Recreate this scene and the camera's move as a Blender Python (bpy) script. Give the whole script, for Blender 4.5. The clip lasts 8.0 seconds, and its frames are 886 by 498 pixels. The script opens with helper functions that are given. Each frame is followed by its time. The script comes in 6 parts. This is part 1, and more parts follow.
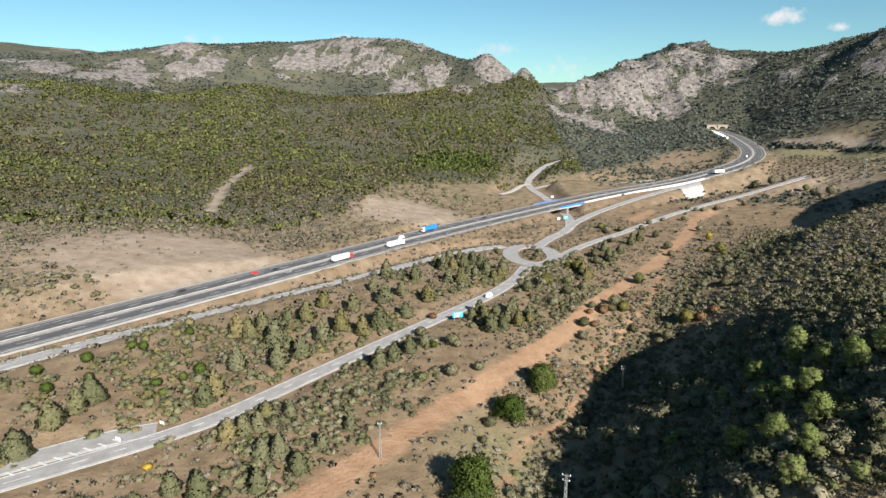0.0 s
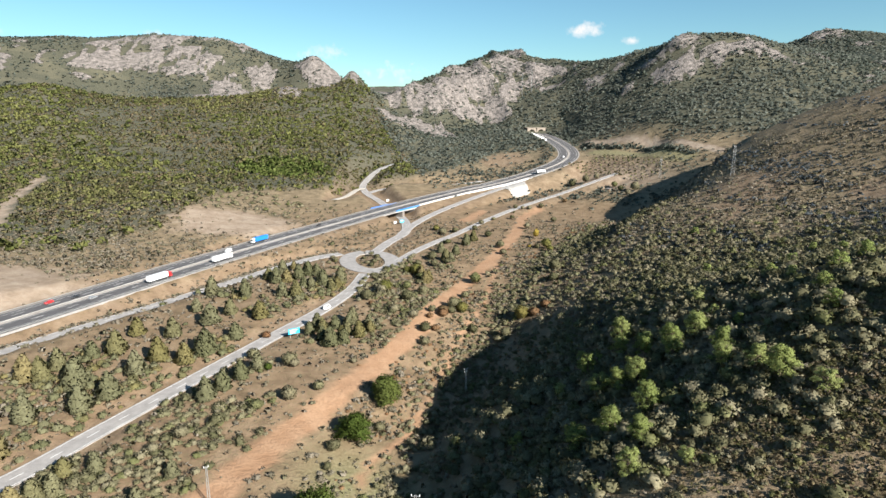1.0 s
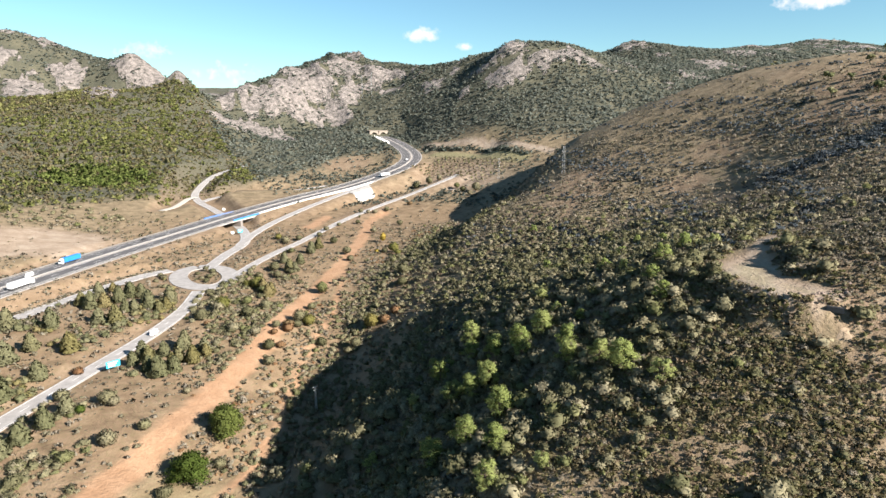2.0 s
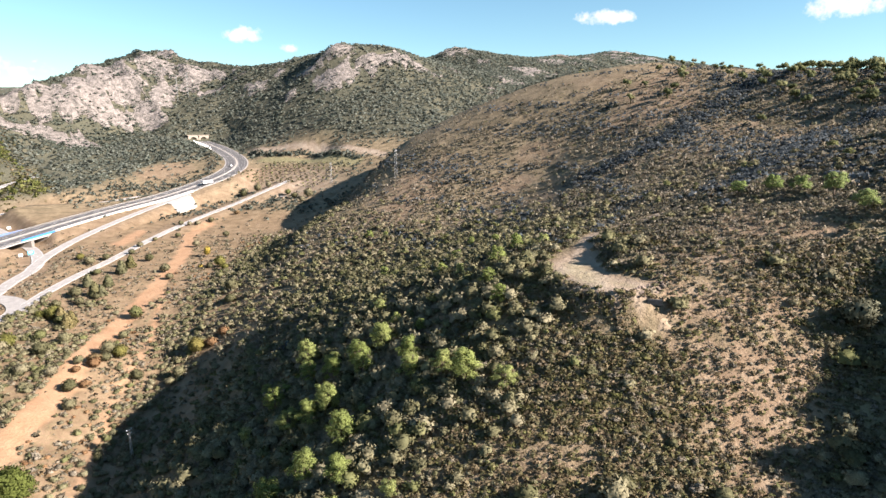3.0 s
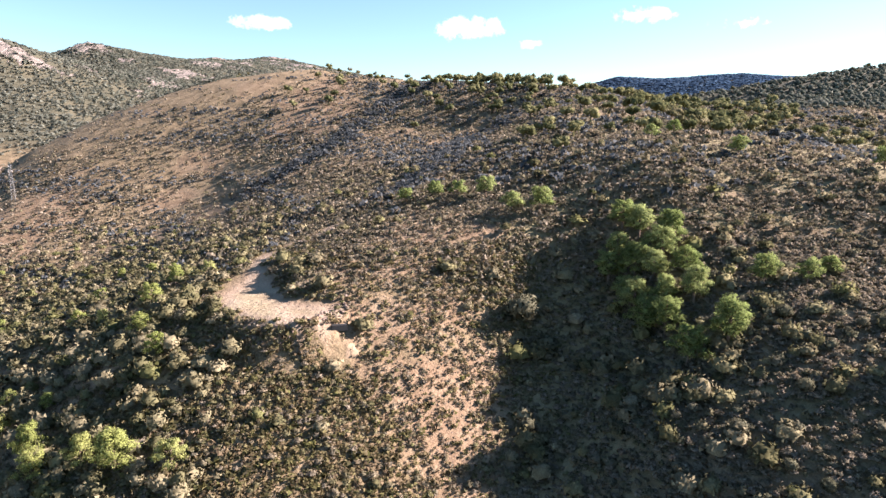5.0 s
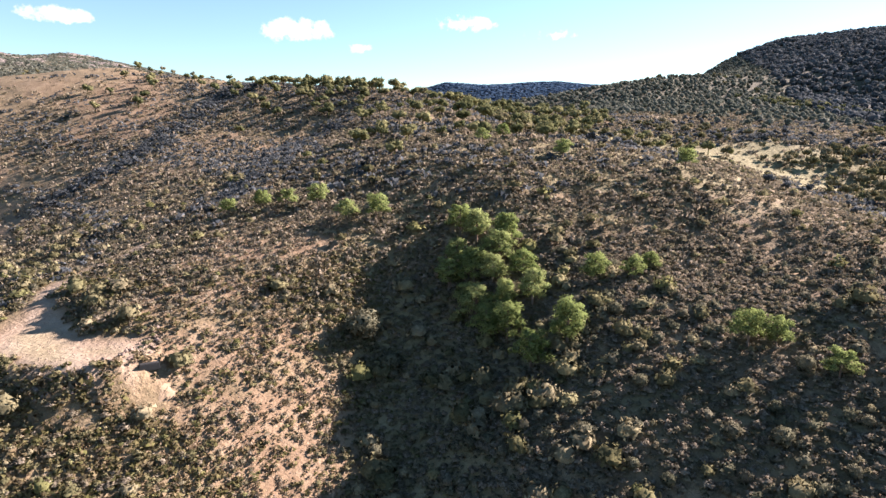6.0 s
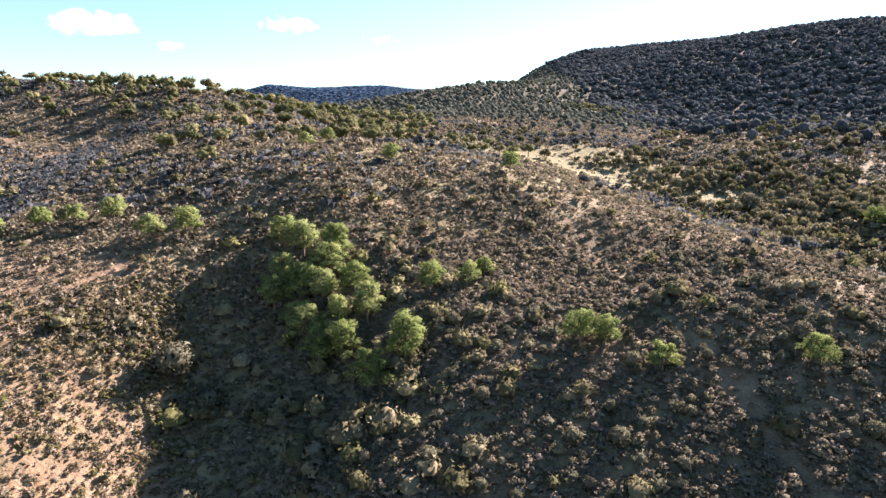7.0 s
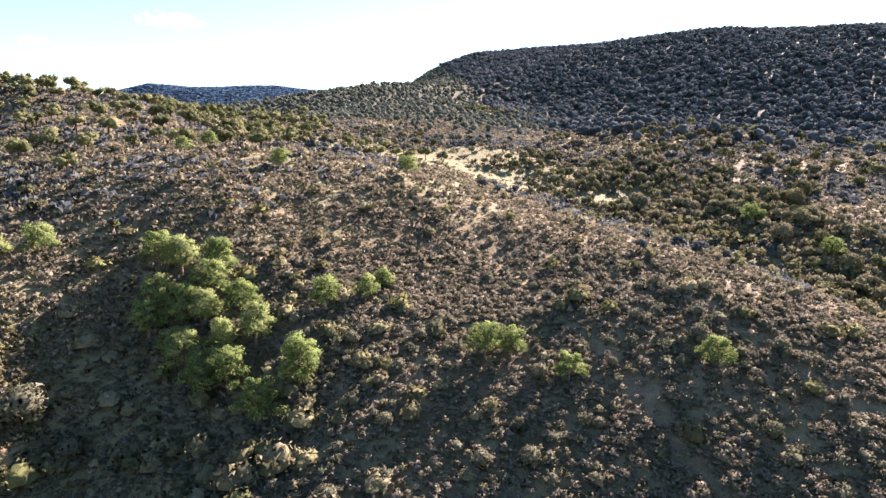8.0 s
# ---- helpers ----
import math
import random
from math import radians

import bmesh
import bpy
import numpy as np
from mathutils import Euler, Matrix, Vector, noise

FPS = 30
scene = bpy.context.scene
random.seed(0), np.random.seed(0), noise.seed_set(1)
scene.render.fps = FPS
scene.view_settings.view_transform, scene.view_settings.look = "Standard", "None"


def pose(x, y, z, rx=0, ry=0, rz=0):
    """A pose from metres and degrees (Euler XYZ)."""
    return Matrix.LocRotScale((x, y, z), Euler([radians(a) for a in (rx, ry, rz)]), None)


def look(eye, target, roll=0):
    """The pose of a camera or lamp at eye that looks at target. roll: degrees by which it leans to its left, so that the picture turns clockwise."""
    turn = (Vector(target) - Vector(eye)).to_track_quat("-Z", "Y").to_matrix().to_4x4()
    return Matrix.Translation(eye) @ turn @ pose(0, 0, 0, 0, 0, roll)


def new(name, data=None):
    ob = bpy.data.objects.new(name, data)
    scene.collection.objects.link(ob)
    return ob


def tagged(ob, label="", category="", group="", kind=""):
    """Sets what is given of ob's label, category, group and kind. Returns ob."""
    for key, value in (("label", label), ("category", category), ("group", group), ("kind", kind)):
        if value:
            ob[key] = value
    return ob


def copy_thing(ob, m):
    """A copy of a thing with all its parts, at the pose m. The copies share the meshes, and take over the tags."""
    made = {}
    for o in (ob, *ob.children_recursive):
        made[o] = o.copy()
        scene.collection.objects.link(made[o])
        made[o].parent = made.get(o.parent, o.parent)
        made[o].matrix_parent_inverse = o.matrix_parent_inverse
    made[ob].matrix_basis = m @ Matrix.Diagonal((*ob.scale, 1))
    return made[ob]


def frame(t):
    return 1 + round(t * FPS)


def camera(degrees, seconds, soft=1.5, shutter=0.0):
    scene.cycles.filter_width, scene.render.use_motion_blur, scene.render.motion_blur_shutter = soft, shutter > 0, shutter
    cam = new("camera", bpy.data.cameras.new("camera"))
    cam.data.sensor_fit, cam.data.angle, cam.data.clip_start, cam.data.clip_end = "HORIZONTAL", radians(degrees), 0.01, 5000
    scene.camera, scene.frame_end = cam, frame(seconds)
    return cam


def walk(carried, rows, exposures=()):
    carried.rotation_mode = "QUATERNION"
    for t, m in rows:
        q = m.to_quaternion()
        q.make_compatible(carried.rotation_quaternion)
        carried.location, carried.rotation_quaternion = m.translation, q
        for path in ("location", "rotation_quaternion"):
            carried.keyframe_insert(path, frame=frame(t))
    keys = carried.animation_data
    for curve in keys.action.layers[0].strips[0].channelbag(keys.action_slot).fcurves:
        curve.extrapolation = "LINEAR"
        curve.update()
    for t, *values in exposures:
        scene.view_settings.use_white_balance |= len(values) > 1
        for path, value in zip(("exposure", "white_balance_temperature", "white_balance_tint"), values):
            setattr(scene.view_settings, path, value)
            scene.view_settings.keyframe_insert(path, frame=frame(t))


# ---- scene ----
cam = camera(71.8, 8.0, soft=1.45)
# seconds, x, y, z, heading, pitch, roll
FLIGHT = [
    (0, 0.00, 0.00, 100.00, 0.00, -13.02, -0.24),
    (0.5, 1.26, 5.24, 99.83, -7.66, -12.87, -0.16),
    (1, 2.97, 10.13, 99.70, -15.31, -12.73, -0.07),
    (1.5, 5.30, 14.51, 99.49, -22.36, -12.61, -0.03),
    (2, 8.14, 18.63, 99.30, -29.69, -12.46, 0.00),
    (2.5, 11.38, 22.43, 99.20, -37.36, -12.29, 0.03),
    (3, 14.93, 25.75, 99.20, -45.09, -12.13, 0.08),
    (3.5, 18.73, 28.47, 99.32, -52.65, -11.99, 0.13),
    (4, 22.71, 30.63, 99.48, -60.09, -11.84, 0.12),
    (4.5, 26.78, 32.21, 99.76, -67.50, -11.71, 0.11),
    (5, 31.06, 33.25, 99.96, -74.95, -11.56, 0.09),
    (5.5, 35.52, 33.71, 100.02, -82.47, -11.38, 0.07),
    (6, 40.05, 33.54, 99.98, -90.06, -11.18, 0.03),
    (6.5, 44.53, 32.74, 99.92, -97.78, -10.98, -0.02),
    (7, 48.79, 31.55, 100.10, -105.71, -10.86, -0.07),
    (7.5, 52.70, 30.02, 100.41, -112.47, -10.76, -0.20),
    (7.75, 54.19, 29.28, 100.62, -114.18, -10.77, -0.24),
    (8, 55.48, 28.56, 100.84, -115.14, -10.80, -0.26),
]


def heading(x, y, z, yaw, pitch, roll):
    a, b = radians(yaw), radians(pitch)
    way = Vector((-math.sin(a) * math.cos(b), math.cos(a) * math.cos(b), math.sin(b)))
    return look((x, y, z), Vector((x, y, z)) + way, roll)


walk(cam, [(t, heading(*row)) for t, *row in FLIGHT],
     exposures=[(0, 1.15, 6350, 9), (1.5, 1.54, 6500, 11), (3.5, 2.03, 6850, 21), (4.5, 2.30, 6950, 28), (6, 2.19, 7050, 30), (8, 2.62, 7100, 31)])

# ---- sky and sun ----
SUN_AZ, SUN_EL = radians(152), radians(28.8)
world = bpy.data.worlds.new("sky")
scene.world = world
world.use_nodes = True
sky = world.node_tree.nodes.new("ShaderNodeTexSky")
sky.sky_type, sky.sun_disc = "NISHITA", False
sky.sun_elevation, sky.sun_rotation = SUN_EL, SUN_AZ
sky.altitude, sky.air_density, sky.dust_density, sky.ozone_density = 700, 1.0, 0.25, 2.6
back = world.node_tree.nodes["Background"]
back.inputs["Strength"].default_value = 0.05
tint = world.node_tree.nodes.new("ShaderNodeMix")
tint.data_type, tint.blend_type = "RGBA", "MULTIPLY"
tint.inputs[0].default_value, tint.inputs[7].default_value = 1.0, (0.78, 1.03, 0.99, 1)
world.node_tree.links.new(sky.outputs["Color"], tint.inputs[6])
world.node_tree.links.new(tint.outputs[2], back.inputs["Color"])
sun = new("sun", bpy.data.lights.new("sun", "SUN"))
sun.data.energy, sun.data.angle, sun.data.color = 5.0, radians(0.5), (1.0, 0.95, 0.88)
SUN_WAY = Vector((math.sin(SUN_AZ) * math.cos(SUN_EL), math.cos(SUN_AZ) * math.cos(SUN_EL), math.sin(SUN_EL)))
sun.matrix_world = look(SUN_WAY * 500, (0, 0, 0))


# ---- noise, in numpy ----
def hashed(i, j, seed):
    n = (i.astype(np.int64) * 374761393 + j.astype(np.int64) * 668265263 + seed * 974634777) & 0x7FFFFFFF
    n = ((n ^ (n >> 13)) * 1274126177) & 0x7FFFFFFF
    return ((n ^ (n >> 16)) & 0xFFFF) / 65535.0


def value_noise(x, y, size, seed=0):
    """Smooth noise, 0 to 1, with cells of that many metres."""
    u, v = x / size, y / size
    i, j = np.floor(u), np.floor(v)
    a, b = u - i, v - j
    a, b = a * a * (3 - 2 * a), b * b * (3 - 2 * b)
    low = hashed(i, j, seed) * (1 - a) + hashed(i + 1, j, seed) * a
    high = hashed(i, j + 1, seed) * (1 - a) + hashed(i + 1, j + 1, seed) * a
    return low * (1 - b) + high * b


def fractal(x, y, size, octaves=4, seed=0, gain=0.5):
    total, weight, out = 0.0, 1.0, 0.0
    c, s = math.cos(0.6), math.sin(0.6)
    for k in range(octaves):
        out = out + weight * value_noise(x, y, size, seed + 17 * k)
        total += weight
        weight *= gain
        size *= 0.5
        x, y = c * x - s * y, s * x + c * y
    return out / total


def ridged(x, y, size, octaves=4, seed=0):
    total, weight, out = 0.0, 1.0, 0.0
    for k in range(octaves):
        out = out + weight * (1 - np.abs(2 * value_noise(x, y, size, seed + 31 * k) - 1))
        total += weight
        weight *= 0.5
        size *= 0.47
        x, y = 0.8 * x - 0.6 * y, 0.6 * x + 0.8 * y
    return out / total


def step(a, b, v):
    s = np.clip((v - a) / (b - a), 0, 1)
    return s * s * (3 - 2 * s)


# ---- the lie of the land: crests, spurs, gullies and floors, as lines of x, y, z ----
VALLEY_FLOOR = [(-300, 60, 0), (-120, 150, 0), (-40, 190, 0), (0, 260, 0), (60, 345, 0), (140, 440, 0), (215, 530, 1), (300, 610, 5), (345, 650, 8)]
STREAM = [(-160, 20, 0), (-60, 80, -2), (8, 115, -8), (35, 163, -13), (52, 208, -16), (76, 250, -17), (98, 290, -15), (128, 330, -9), (185, 390, 0), (265, 470, 5)]
NEAR_SIDE = [(-90, -120, 14), (-20, 30, 7), (34, 106, 4), (56, 160, -4), (75, 205, -5), (100, 240, -6), (125, 275, -3), (150, 300, 2), (178, 318, 8), (196, 345, 12)]
MAIN_CREST = [(600, 420, 140), (578, 302, 149), (548, 224, 139), (507, 156, 132), (472, 100, 126), (450, 52, 121), (440, -18, 102)]
NORTH_SPUR = [(510, 489, 102), (462, 492, 85), (405, 480, 69), (352, 448, 52), (309, 428, 32), (265, 406, 25), (229, 386, 18)]
NORTH_FLANK = [(580, 560, 76), (490, 552, 54), (425, 540, 34), (372, 520, 18), (320, 490, 7), (275, 452, 5), (240, 415, 7), (205, 382, 5)]
NORTH_GULLY = [(427, 162, 101), (386, 109, 93), (370, 185, 86), (354, 280, 62), (314, 262, 48), (248, 272, 33), (209, 245, 28)]
CLEARING_SPUR = [(359, 56, 108), (340, 110, 89), (225, 98, 76), (211, 20, 86.5), (203, 60, 76.5), (213, 70, 77.5), (203, 38, 78), (185, 47, 67.5), (181, 68, 70), (181, 80, 70), (170, 112, 65.5), (207, 128, 66), (146, 112, 60), (139, 132, 55), (124, 143, 43), (109, 126, 40), (97, 121, 35)]
CLEARING_FLANK = [(139, 80, 53), (117, 84, 44), (95, 88, 35), (71, 113, 25), (62, 84, 23), (152, 62, 53), (120, 71, 41.5), (108, 91, 41.5)]
NEAR_SLOPE = [(121, 152, 41), (116, 151, 37), (100, 148, 29), (98, 161, 26), (123, 182, 33), (90, 176, 13), (75, 191, 8), (106, 212, 13), (141, 240, 16), (69, 130, 18), (86, 142, 21), (150, 170, 45)]
PINE_TERRACE = [(38, 220, -7), (22, 203, -8), (6, 152, -5), (14, 232, -1), (40, 296, -1), (62, 266, -7), (86, 305, -6), (0, 182, -3)]
POOL_GULLY = [(183, 38, 63.5), (160, 44, 46.5), (138, 43.5, 38), (122, 40, 35), (100, 45, 28.5), (60, 52, 16)]
SOUTH_SPUR = [(242, -5, 94), (228, -41, 87), (212, -52, 82), (186, -60, 77), (166, -84, 74), (142, -88, 71), (118, -84, 68), (70, -92, 52), (0, -80, 28)]
SOUTH_FLANK = [(189, 5, 72.5), (178, -24, 69.5), (204, -4, 77.5), (201, -36, 79), (182, -50, 72.5), (170, 1, 66.5), (146, -55, 71), (152, 4, 60), (127, -2, 53), (121, -22, 55), (110, -38, 58), (70, -10, 36), (136, 29, 47), (147, 21, 52)]
SOUTH_HOLLOW = [(340, -60, 91), (270, -112, 79), (216, -114, 69), (184, -118, 64), (166, -120, 61), (151, -124, 60), (135, -116, 57), (162, -141, 64), (250, -143, 76), (228, -166, 75), (193, -168, 73), (169, -171, 71), (100, -150, 46), (0, -180, 28)]
FAR_MEADOW = [(438, -30, 100), (372, -62, 94), (326, -120, 95), (246, -203, 86), (378, -208, 100), (288, -297, 97), (367, -254, 107)]
SOUTH_RIDGE = [(745, -30, 121), (745, -58, 129), (743, -104, 135), (735, -139, 141), (742, -175, 147), (789, -237, 160), (798, -275, 160), (569, -282, 119)]
BIG_HILL = [(1250, -450, 165), (1150, -470, 215), (1075, -525, 240), (945, -619, 238), (822, -689, 243), (720, -719, 242), (537, -790, 224), (300, -900, 190)]
BIG_HILL_FOOT = [(560, -60, 113), (640, -340, 124), (477, -340, 100), (375, -370, 92), (281, -350, 90), (120, -420, 70)]
LEFT_CUT = [(-290, 250, 20), (-199, 275, 16), (-225, 330, 24), (-193, 384, 21), (-127, 402, 10), (-147, 468, 14), (-79, 560, 25), (9, 570, 9), (73, 676, 15)]
LEFT_SLOPE_A = [(-420, 420, 30), (-404, 644, 39), (-475, 764, 62), (-554, 903, 103), (-624, 1025, 139)]
LEFT_SLOPE_B = [(-223, 727, 31), (-261, 861, 56), (-304, 1015, 102), (-341, 1150, 142)]
LEFT_SLOPE_C = [(12, 760, 26), (14, 900, 53), (16, 1060, 100), (18, 1200, 140)]
LEFT_MOUNTAIN = [(-1303, 1896, 296), (-1047, 1820, 260), (-667, 1344, 212), (-573, 1440, 243), (-411, 1546, 254), (-226, 1584, 270), (-85, 1548, 256), (-16, 1450, 222), (92, 1347, 207), (162, 1239, 176), (190, 1150, 128)]
GORGE = [(335, 1880, 128), (285, 1580, 116), (262, 1450, 112), (236, 1330, 108), (214, 1230, 104), (212, 1150, 100), (245, 1040, 62), (275, 940, 40), (300, 830, 22), (330, 760, 17)]
CLIFF_MOUNTAIN = [(236, 1186, 140), (262, 1222, 150), (290, 1262, 160), (391, 1322, 194), (527, 1382, 232), (596, 1354, 218), (655, 1248, 198), (676, 1086, 208), (668, 942, 220), (759, 902, 219), (860, 940, 212), (1240, 1205, 282), (1390, 1160, 262), (1580, 1110, 273)]
CLIFF_FOOT = [(300, 1080, 62), (345, 1060, 66), (404, 1120, 76), (490, 690, 58), (600, 620, 78), (720, 640, 100)]
FIELDS = [(452, 800, 47), (440, 742, 41), (398, 650, 20), (490, 741, 48), (340, 600, 11)]
FAR_RIDGES = [(2100, 1240, 334), (2160, 1130, 312), (1500, 600, 170), (1800, 200, 190), (3425, 260, 250), (3425, 134, 303), (3427, 6, 334), (3410, -180, 318), (3395, -380, 330), (3372, -560, 336), (3330, -800, 312), (3300, -1100, 300)]
HOLLOWS = [(-500, 1190, 124), (-280, 1295, 120), (0, 1315, 116), (100, 1262, 112), (600, 480, 96), (680, 420, 98), (730, 290, 100), (720, 160, 98), (640, 40, 102), (700, -60, 112), (960, 100, 110), (1000, -250, 120), (1250, -300, 110), (1300, -800, 150), (1300, 100, 110), (1900, -100, 110), (2600, -200, 110), (2600, 300, 130), (1200, 700, 140), (1000, 1150, 170), (1500, 1500, 190), (850, 1650, 150), (420, 1700, 125), (50, 1750, 160), (-400, 1950, 190), (-800, 1700, 190)]
SADDLE_SLOPE = [(545, 1158, 140), (610, 1150, 182), (557, 925, 120), (521, 770, 84), (658, 856, 152), (602, 708, 102), (640, 1040, 176)]
TUNNEL_APRON = [(396, 810, 38), (425, 880, 50), (441, 960, 57), (452, 1046, 76), (385, 900, 48), (395, 985, 60), (470, 1085, 92), (490, 980, 78), (474, 880, 60)]
RIM = [(-4200, -4200, 120), (0, -4200, 150), (4400, -4200, 200), (4400, 0, 250), (4400, 4400, 300), (0, 4400, 250), (-4200, 4400, 280), (-4200, 0, 150), (-900, -600, 60), (-700, 100, 40), (300, 2600, 180), (1700, 2200, 260), (-1000, 2600, 280)]
LAND = np.array(sum((VALLEY_FLOOR, STREAM, NEAR_SIDE, MAIN_CREST, NORTH_SPUR, NORTH_FLANK, NORTH_GULLY, CLEARING_SPUR, CLEARING_FLANK, NEAR_SLOPE, PINE_TERRACE, POOL_GULLY,
                     SOUTH_SPUR, SOUTH_FLANK, SOUTH_HOLLOW, FAR_MEADOW, SOUTH_RIDGE, BIG_HILL, BIG_HILL_FOOT, LEFT_CUT, LEFT_SLOPE_A, LEFT_SLOPE_B,
                     LEFT_SLOPE_C, LEFT_MOUNTAIN, GORGE, CLIFF_MOUNTAIN, CLIFF_FOOT, FIELDS, FAR_RIDGES, HOLLOWS, SADDLE_SLOPE, TUNNEL_APRON, RIM), []), float)


def spread(a, b):
    return np.sqrt(((a[:, None, :2] - b[None, :, :2]) ** 2).sum(-1) + 14.0**2)


_n = len(LAND)
_flat = np.c_[np.ones(_n), LAND[:, :2] / 1000]
_system = np.block([[spread(LAND, LAND) - 2.0 * np.eye(_n), _flat], [_flat.T, np.zeros((3, 3))]])
_weights = np.linalg.solve(_system, np.r_[LAND[:, 2], 0, 0, 0])


def lie(x, y):
    """The smooth height of the land."""
    p = np.stack([x, y], -1).reshape(-1, 2)
    out = np.empty(len(p))
    for k in range(0, len(p), 20000):
        q = p[k:k + 20000]
        out[k:k + 20000] = spread(q, LAND) @ _weights[:_n] + np.c_[np.ones(len(q)), q / 1000] @ _weights[_n:]
    return out.reshape(np.shape(x))


def curve_points(points, gap=4.0):
    """A smooth line through the points, with a point about every gap metres."""
    p = np.array(points, float)
    p = np.vstack([2 * p[0] - p[1], p, 2 * p[-1] - p[-2]])
    out = []
    for a, b, c, d in zip(p, p[1:], p[2:], p[3:]):
        n = max(2, int(np.linalg.norm((c - b)[:2]) / gap))
        s = np.linspace(0, 1, n, endpoint=False)[:, None]
        out.append(0.5 * (2 * b + (c - a) * s + (2 * a - 5 * b + 4 * c - d) * s**2 + (3 * b - a - 3 * c + d) * s**3))
    return np.vstack(out + [p[-2:-1]])


# name: (half width, line)
HIGHWAY = curve_points([(-262, 138, 6), (-183, 237, 6), (-151, 278, 6), (-116, 322, 6), (-76, 374, 6), (-34, 428, 6), (7, 478, 6), (58, 537, 6), (123, 606, 7), (196, 666, 10), (269, 702, 16), (333, 731, 26), (383, 771, 35), (413, 826, 44), (434, 923, 55), (449, 1026, 62)])
EXIT_ROAD = curve_points([(-205, 165, 6), (-168, 216, 5), (-149, 243, 4), (-127, 268, 3), (-102, 298, 2), (-72, 332, 1), (-43, 365, 0), (-8, 402, 0), (26, 432, 0), (45, 441, 0)])
OLD_ROAD = curve_points([(-190, 98, 0), (-121, 149, 0), (-91, 171, 0), (-73, 188, 0), (-56, 211, 0), (-34, 241, 0), (-7, 277, 0), (23, 317, 0), (42, 350, 0), (54, 382, 0)])
EAST_ROAD = curve_points([(80, 408, 0), (98, 434, 0), (120, 461, 0), (146, 489, 0), (205, 553, 2), (262, 602, 5), (312, 635, 9), (352, 652, 16), (400, 668, 26)])
UNDER_ROAD = curve_points([(68, 436, 0), (84, 468, 0), (106, 507, 0), (116, 556, 0), (117, 610, 0), (113, 680, 2), (106, 735, 5), (112, 790, 9), (145, 850, 22), (190, 880, 30)])
ON_RAMP = curve_points([(101, 499, 0), (120, 535, 1), (151, 578, 3), (200, 628, 7), (250, 668, 12), (290, 692, 17)])
NORTH_ROAD = curve_points([(108, 728, 5), (130, 752, 6), (165, 760, 7), (220, 752, 9), (262, 760, 11)])
NORTH_TRACK = curve_points([(60, 640, 11), (76, 676, 9), (95, 735, 8), (106, 760, 7)])
RING = curve_points([(62 + 15 * math.sin(a), 414 + 27 * math.cos(a), 0) for a in np.linspace(0, 2 * math.pi, 13)])
LAYBY = curve_points([(-190, 112, 0), (-150, 140, 0), (-122, 161, 0), (-104, 173, 0), (-92, 178, 0)])
ROADS = [(LAYBY, 4), (HIGHWAY, 15.5), (ON_RAMP, 4.5), (EXIT_ROAD, 4.5), (NORTH_ROAD, 4), (NORTH_TRACK, 3.5), (EAST_ROAD, 4.2), (OLD_ROAD, 5), (RING, 6), (UNDER_ROAD, 5)]
DIRT_TRACK = curve_points([(-90, 78, 0), (-40, 143, 0), (-30, 156, 0), (-15, 174, 0), (3, 200, 0), (26, 231, 0), (58, 277, 0), (96, 338, 0), (142, 398, 0), (180, 455, 1), (203, 495, 1), (229, 545, 2), (262, 580, 4)], 3)
FOOTPATH = curve_points([(150, 400, 0), (138, 376, 0), (110, 322, 0), (90, 293, 0), (74, 262, 0), (55, 225, 0), (40, 201, 0), (25, 184, 0), (20, 167, 0), (10, 145, 0)], 3)
FIREBREAK = curve_points([(-188, 485, 18), (-211, 588, 27), (-235, 739, 40)], 5)
TRAIL = curve_points([(230, -41, 0), (214, -39.5, 0), (201.5, -43, 0), (184, -45, 0), (153.5, -39, 0), (131, -38, 0), (118, -37, 0), (110, -35, 0), (100, -34, 0)], 3)


def near(line, x, y, reach):
    """The distance from a line, and the height of its nearest point; reach: how far off it matters."""
    d, z = np.full(np.shape(x), 1e6), np.zeros(np.shape(x))
    box = (x > line[:, 0].min() - reach) & (x < line[:, 0].max() + reach) & (y > line[:, 1].min() - reach) & (y < line[:, 1].max() + reach)
    px, py = x[box], y[box]
    best, high = np.full(len(px), 1e6), np.zeros(len(px))
    for k in range(0, len(px), 20000):
        g = np.hypot(px[k:k + 20000, None] - line[:, 0], py[k:k + 20000, None] - line[:, 1])
        i = g.argmin(1)
        best[k:k + 20000], high[k:k + 20000] = g[np.arange(len(i)), i], line[i, 2]
    d[box], z[box] = best, high
    return d, z


def axis(low, a, b, high, fine, growth):
    mid = list(np.arange(a, b, fine))
    up, down, s = [], [], fine
    v = b
    while v < high:
        up.append(v)
        s *= growth
        v += s
    v, s = a, fine
    while v > low:
        s *= growth
        v -= s
        down.append(v)
    return np.array(down[::-1] + mid + up)


GX, GY = axis(-4200, -60, 330, 4400, 3.6, 1.015), axis(-4200, -130, 420, 4400, 3.6, 1.015)
XX, YY = np.meshgrid(GX, GY)
ZZ = lie(XX, YY)
FAR = np.hypot(XX - 30, YY - 20)
# relief: hummocks on the hills, crags on the mountains
hilly = step(4, 30, ZZ)
ZZ += hilly * (1.8 * (fractal(XX, YY, 45, 3, 3) - 0.5) + 1.0 * (fractal(XX, YY, 11, 2, 5) - 0.5)) + 0.5 * (fractal(XX, YY, 14, 2, 7) - 0.5)
mount = step(900, 1250, np.hypot(XX - 30, YY - 20)) * step(70, 130, ZZ) * (1 - step(2200, 2800, XX)) * step(300, 700, YY)
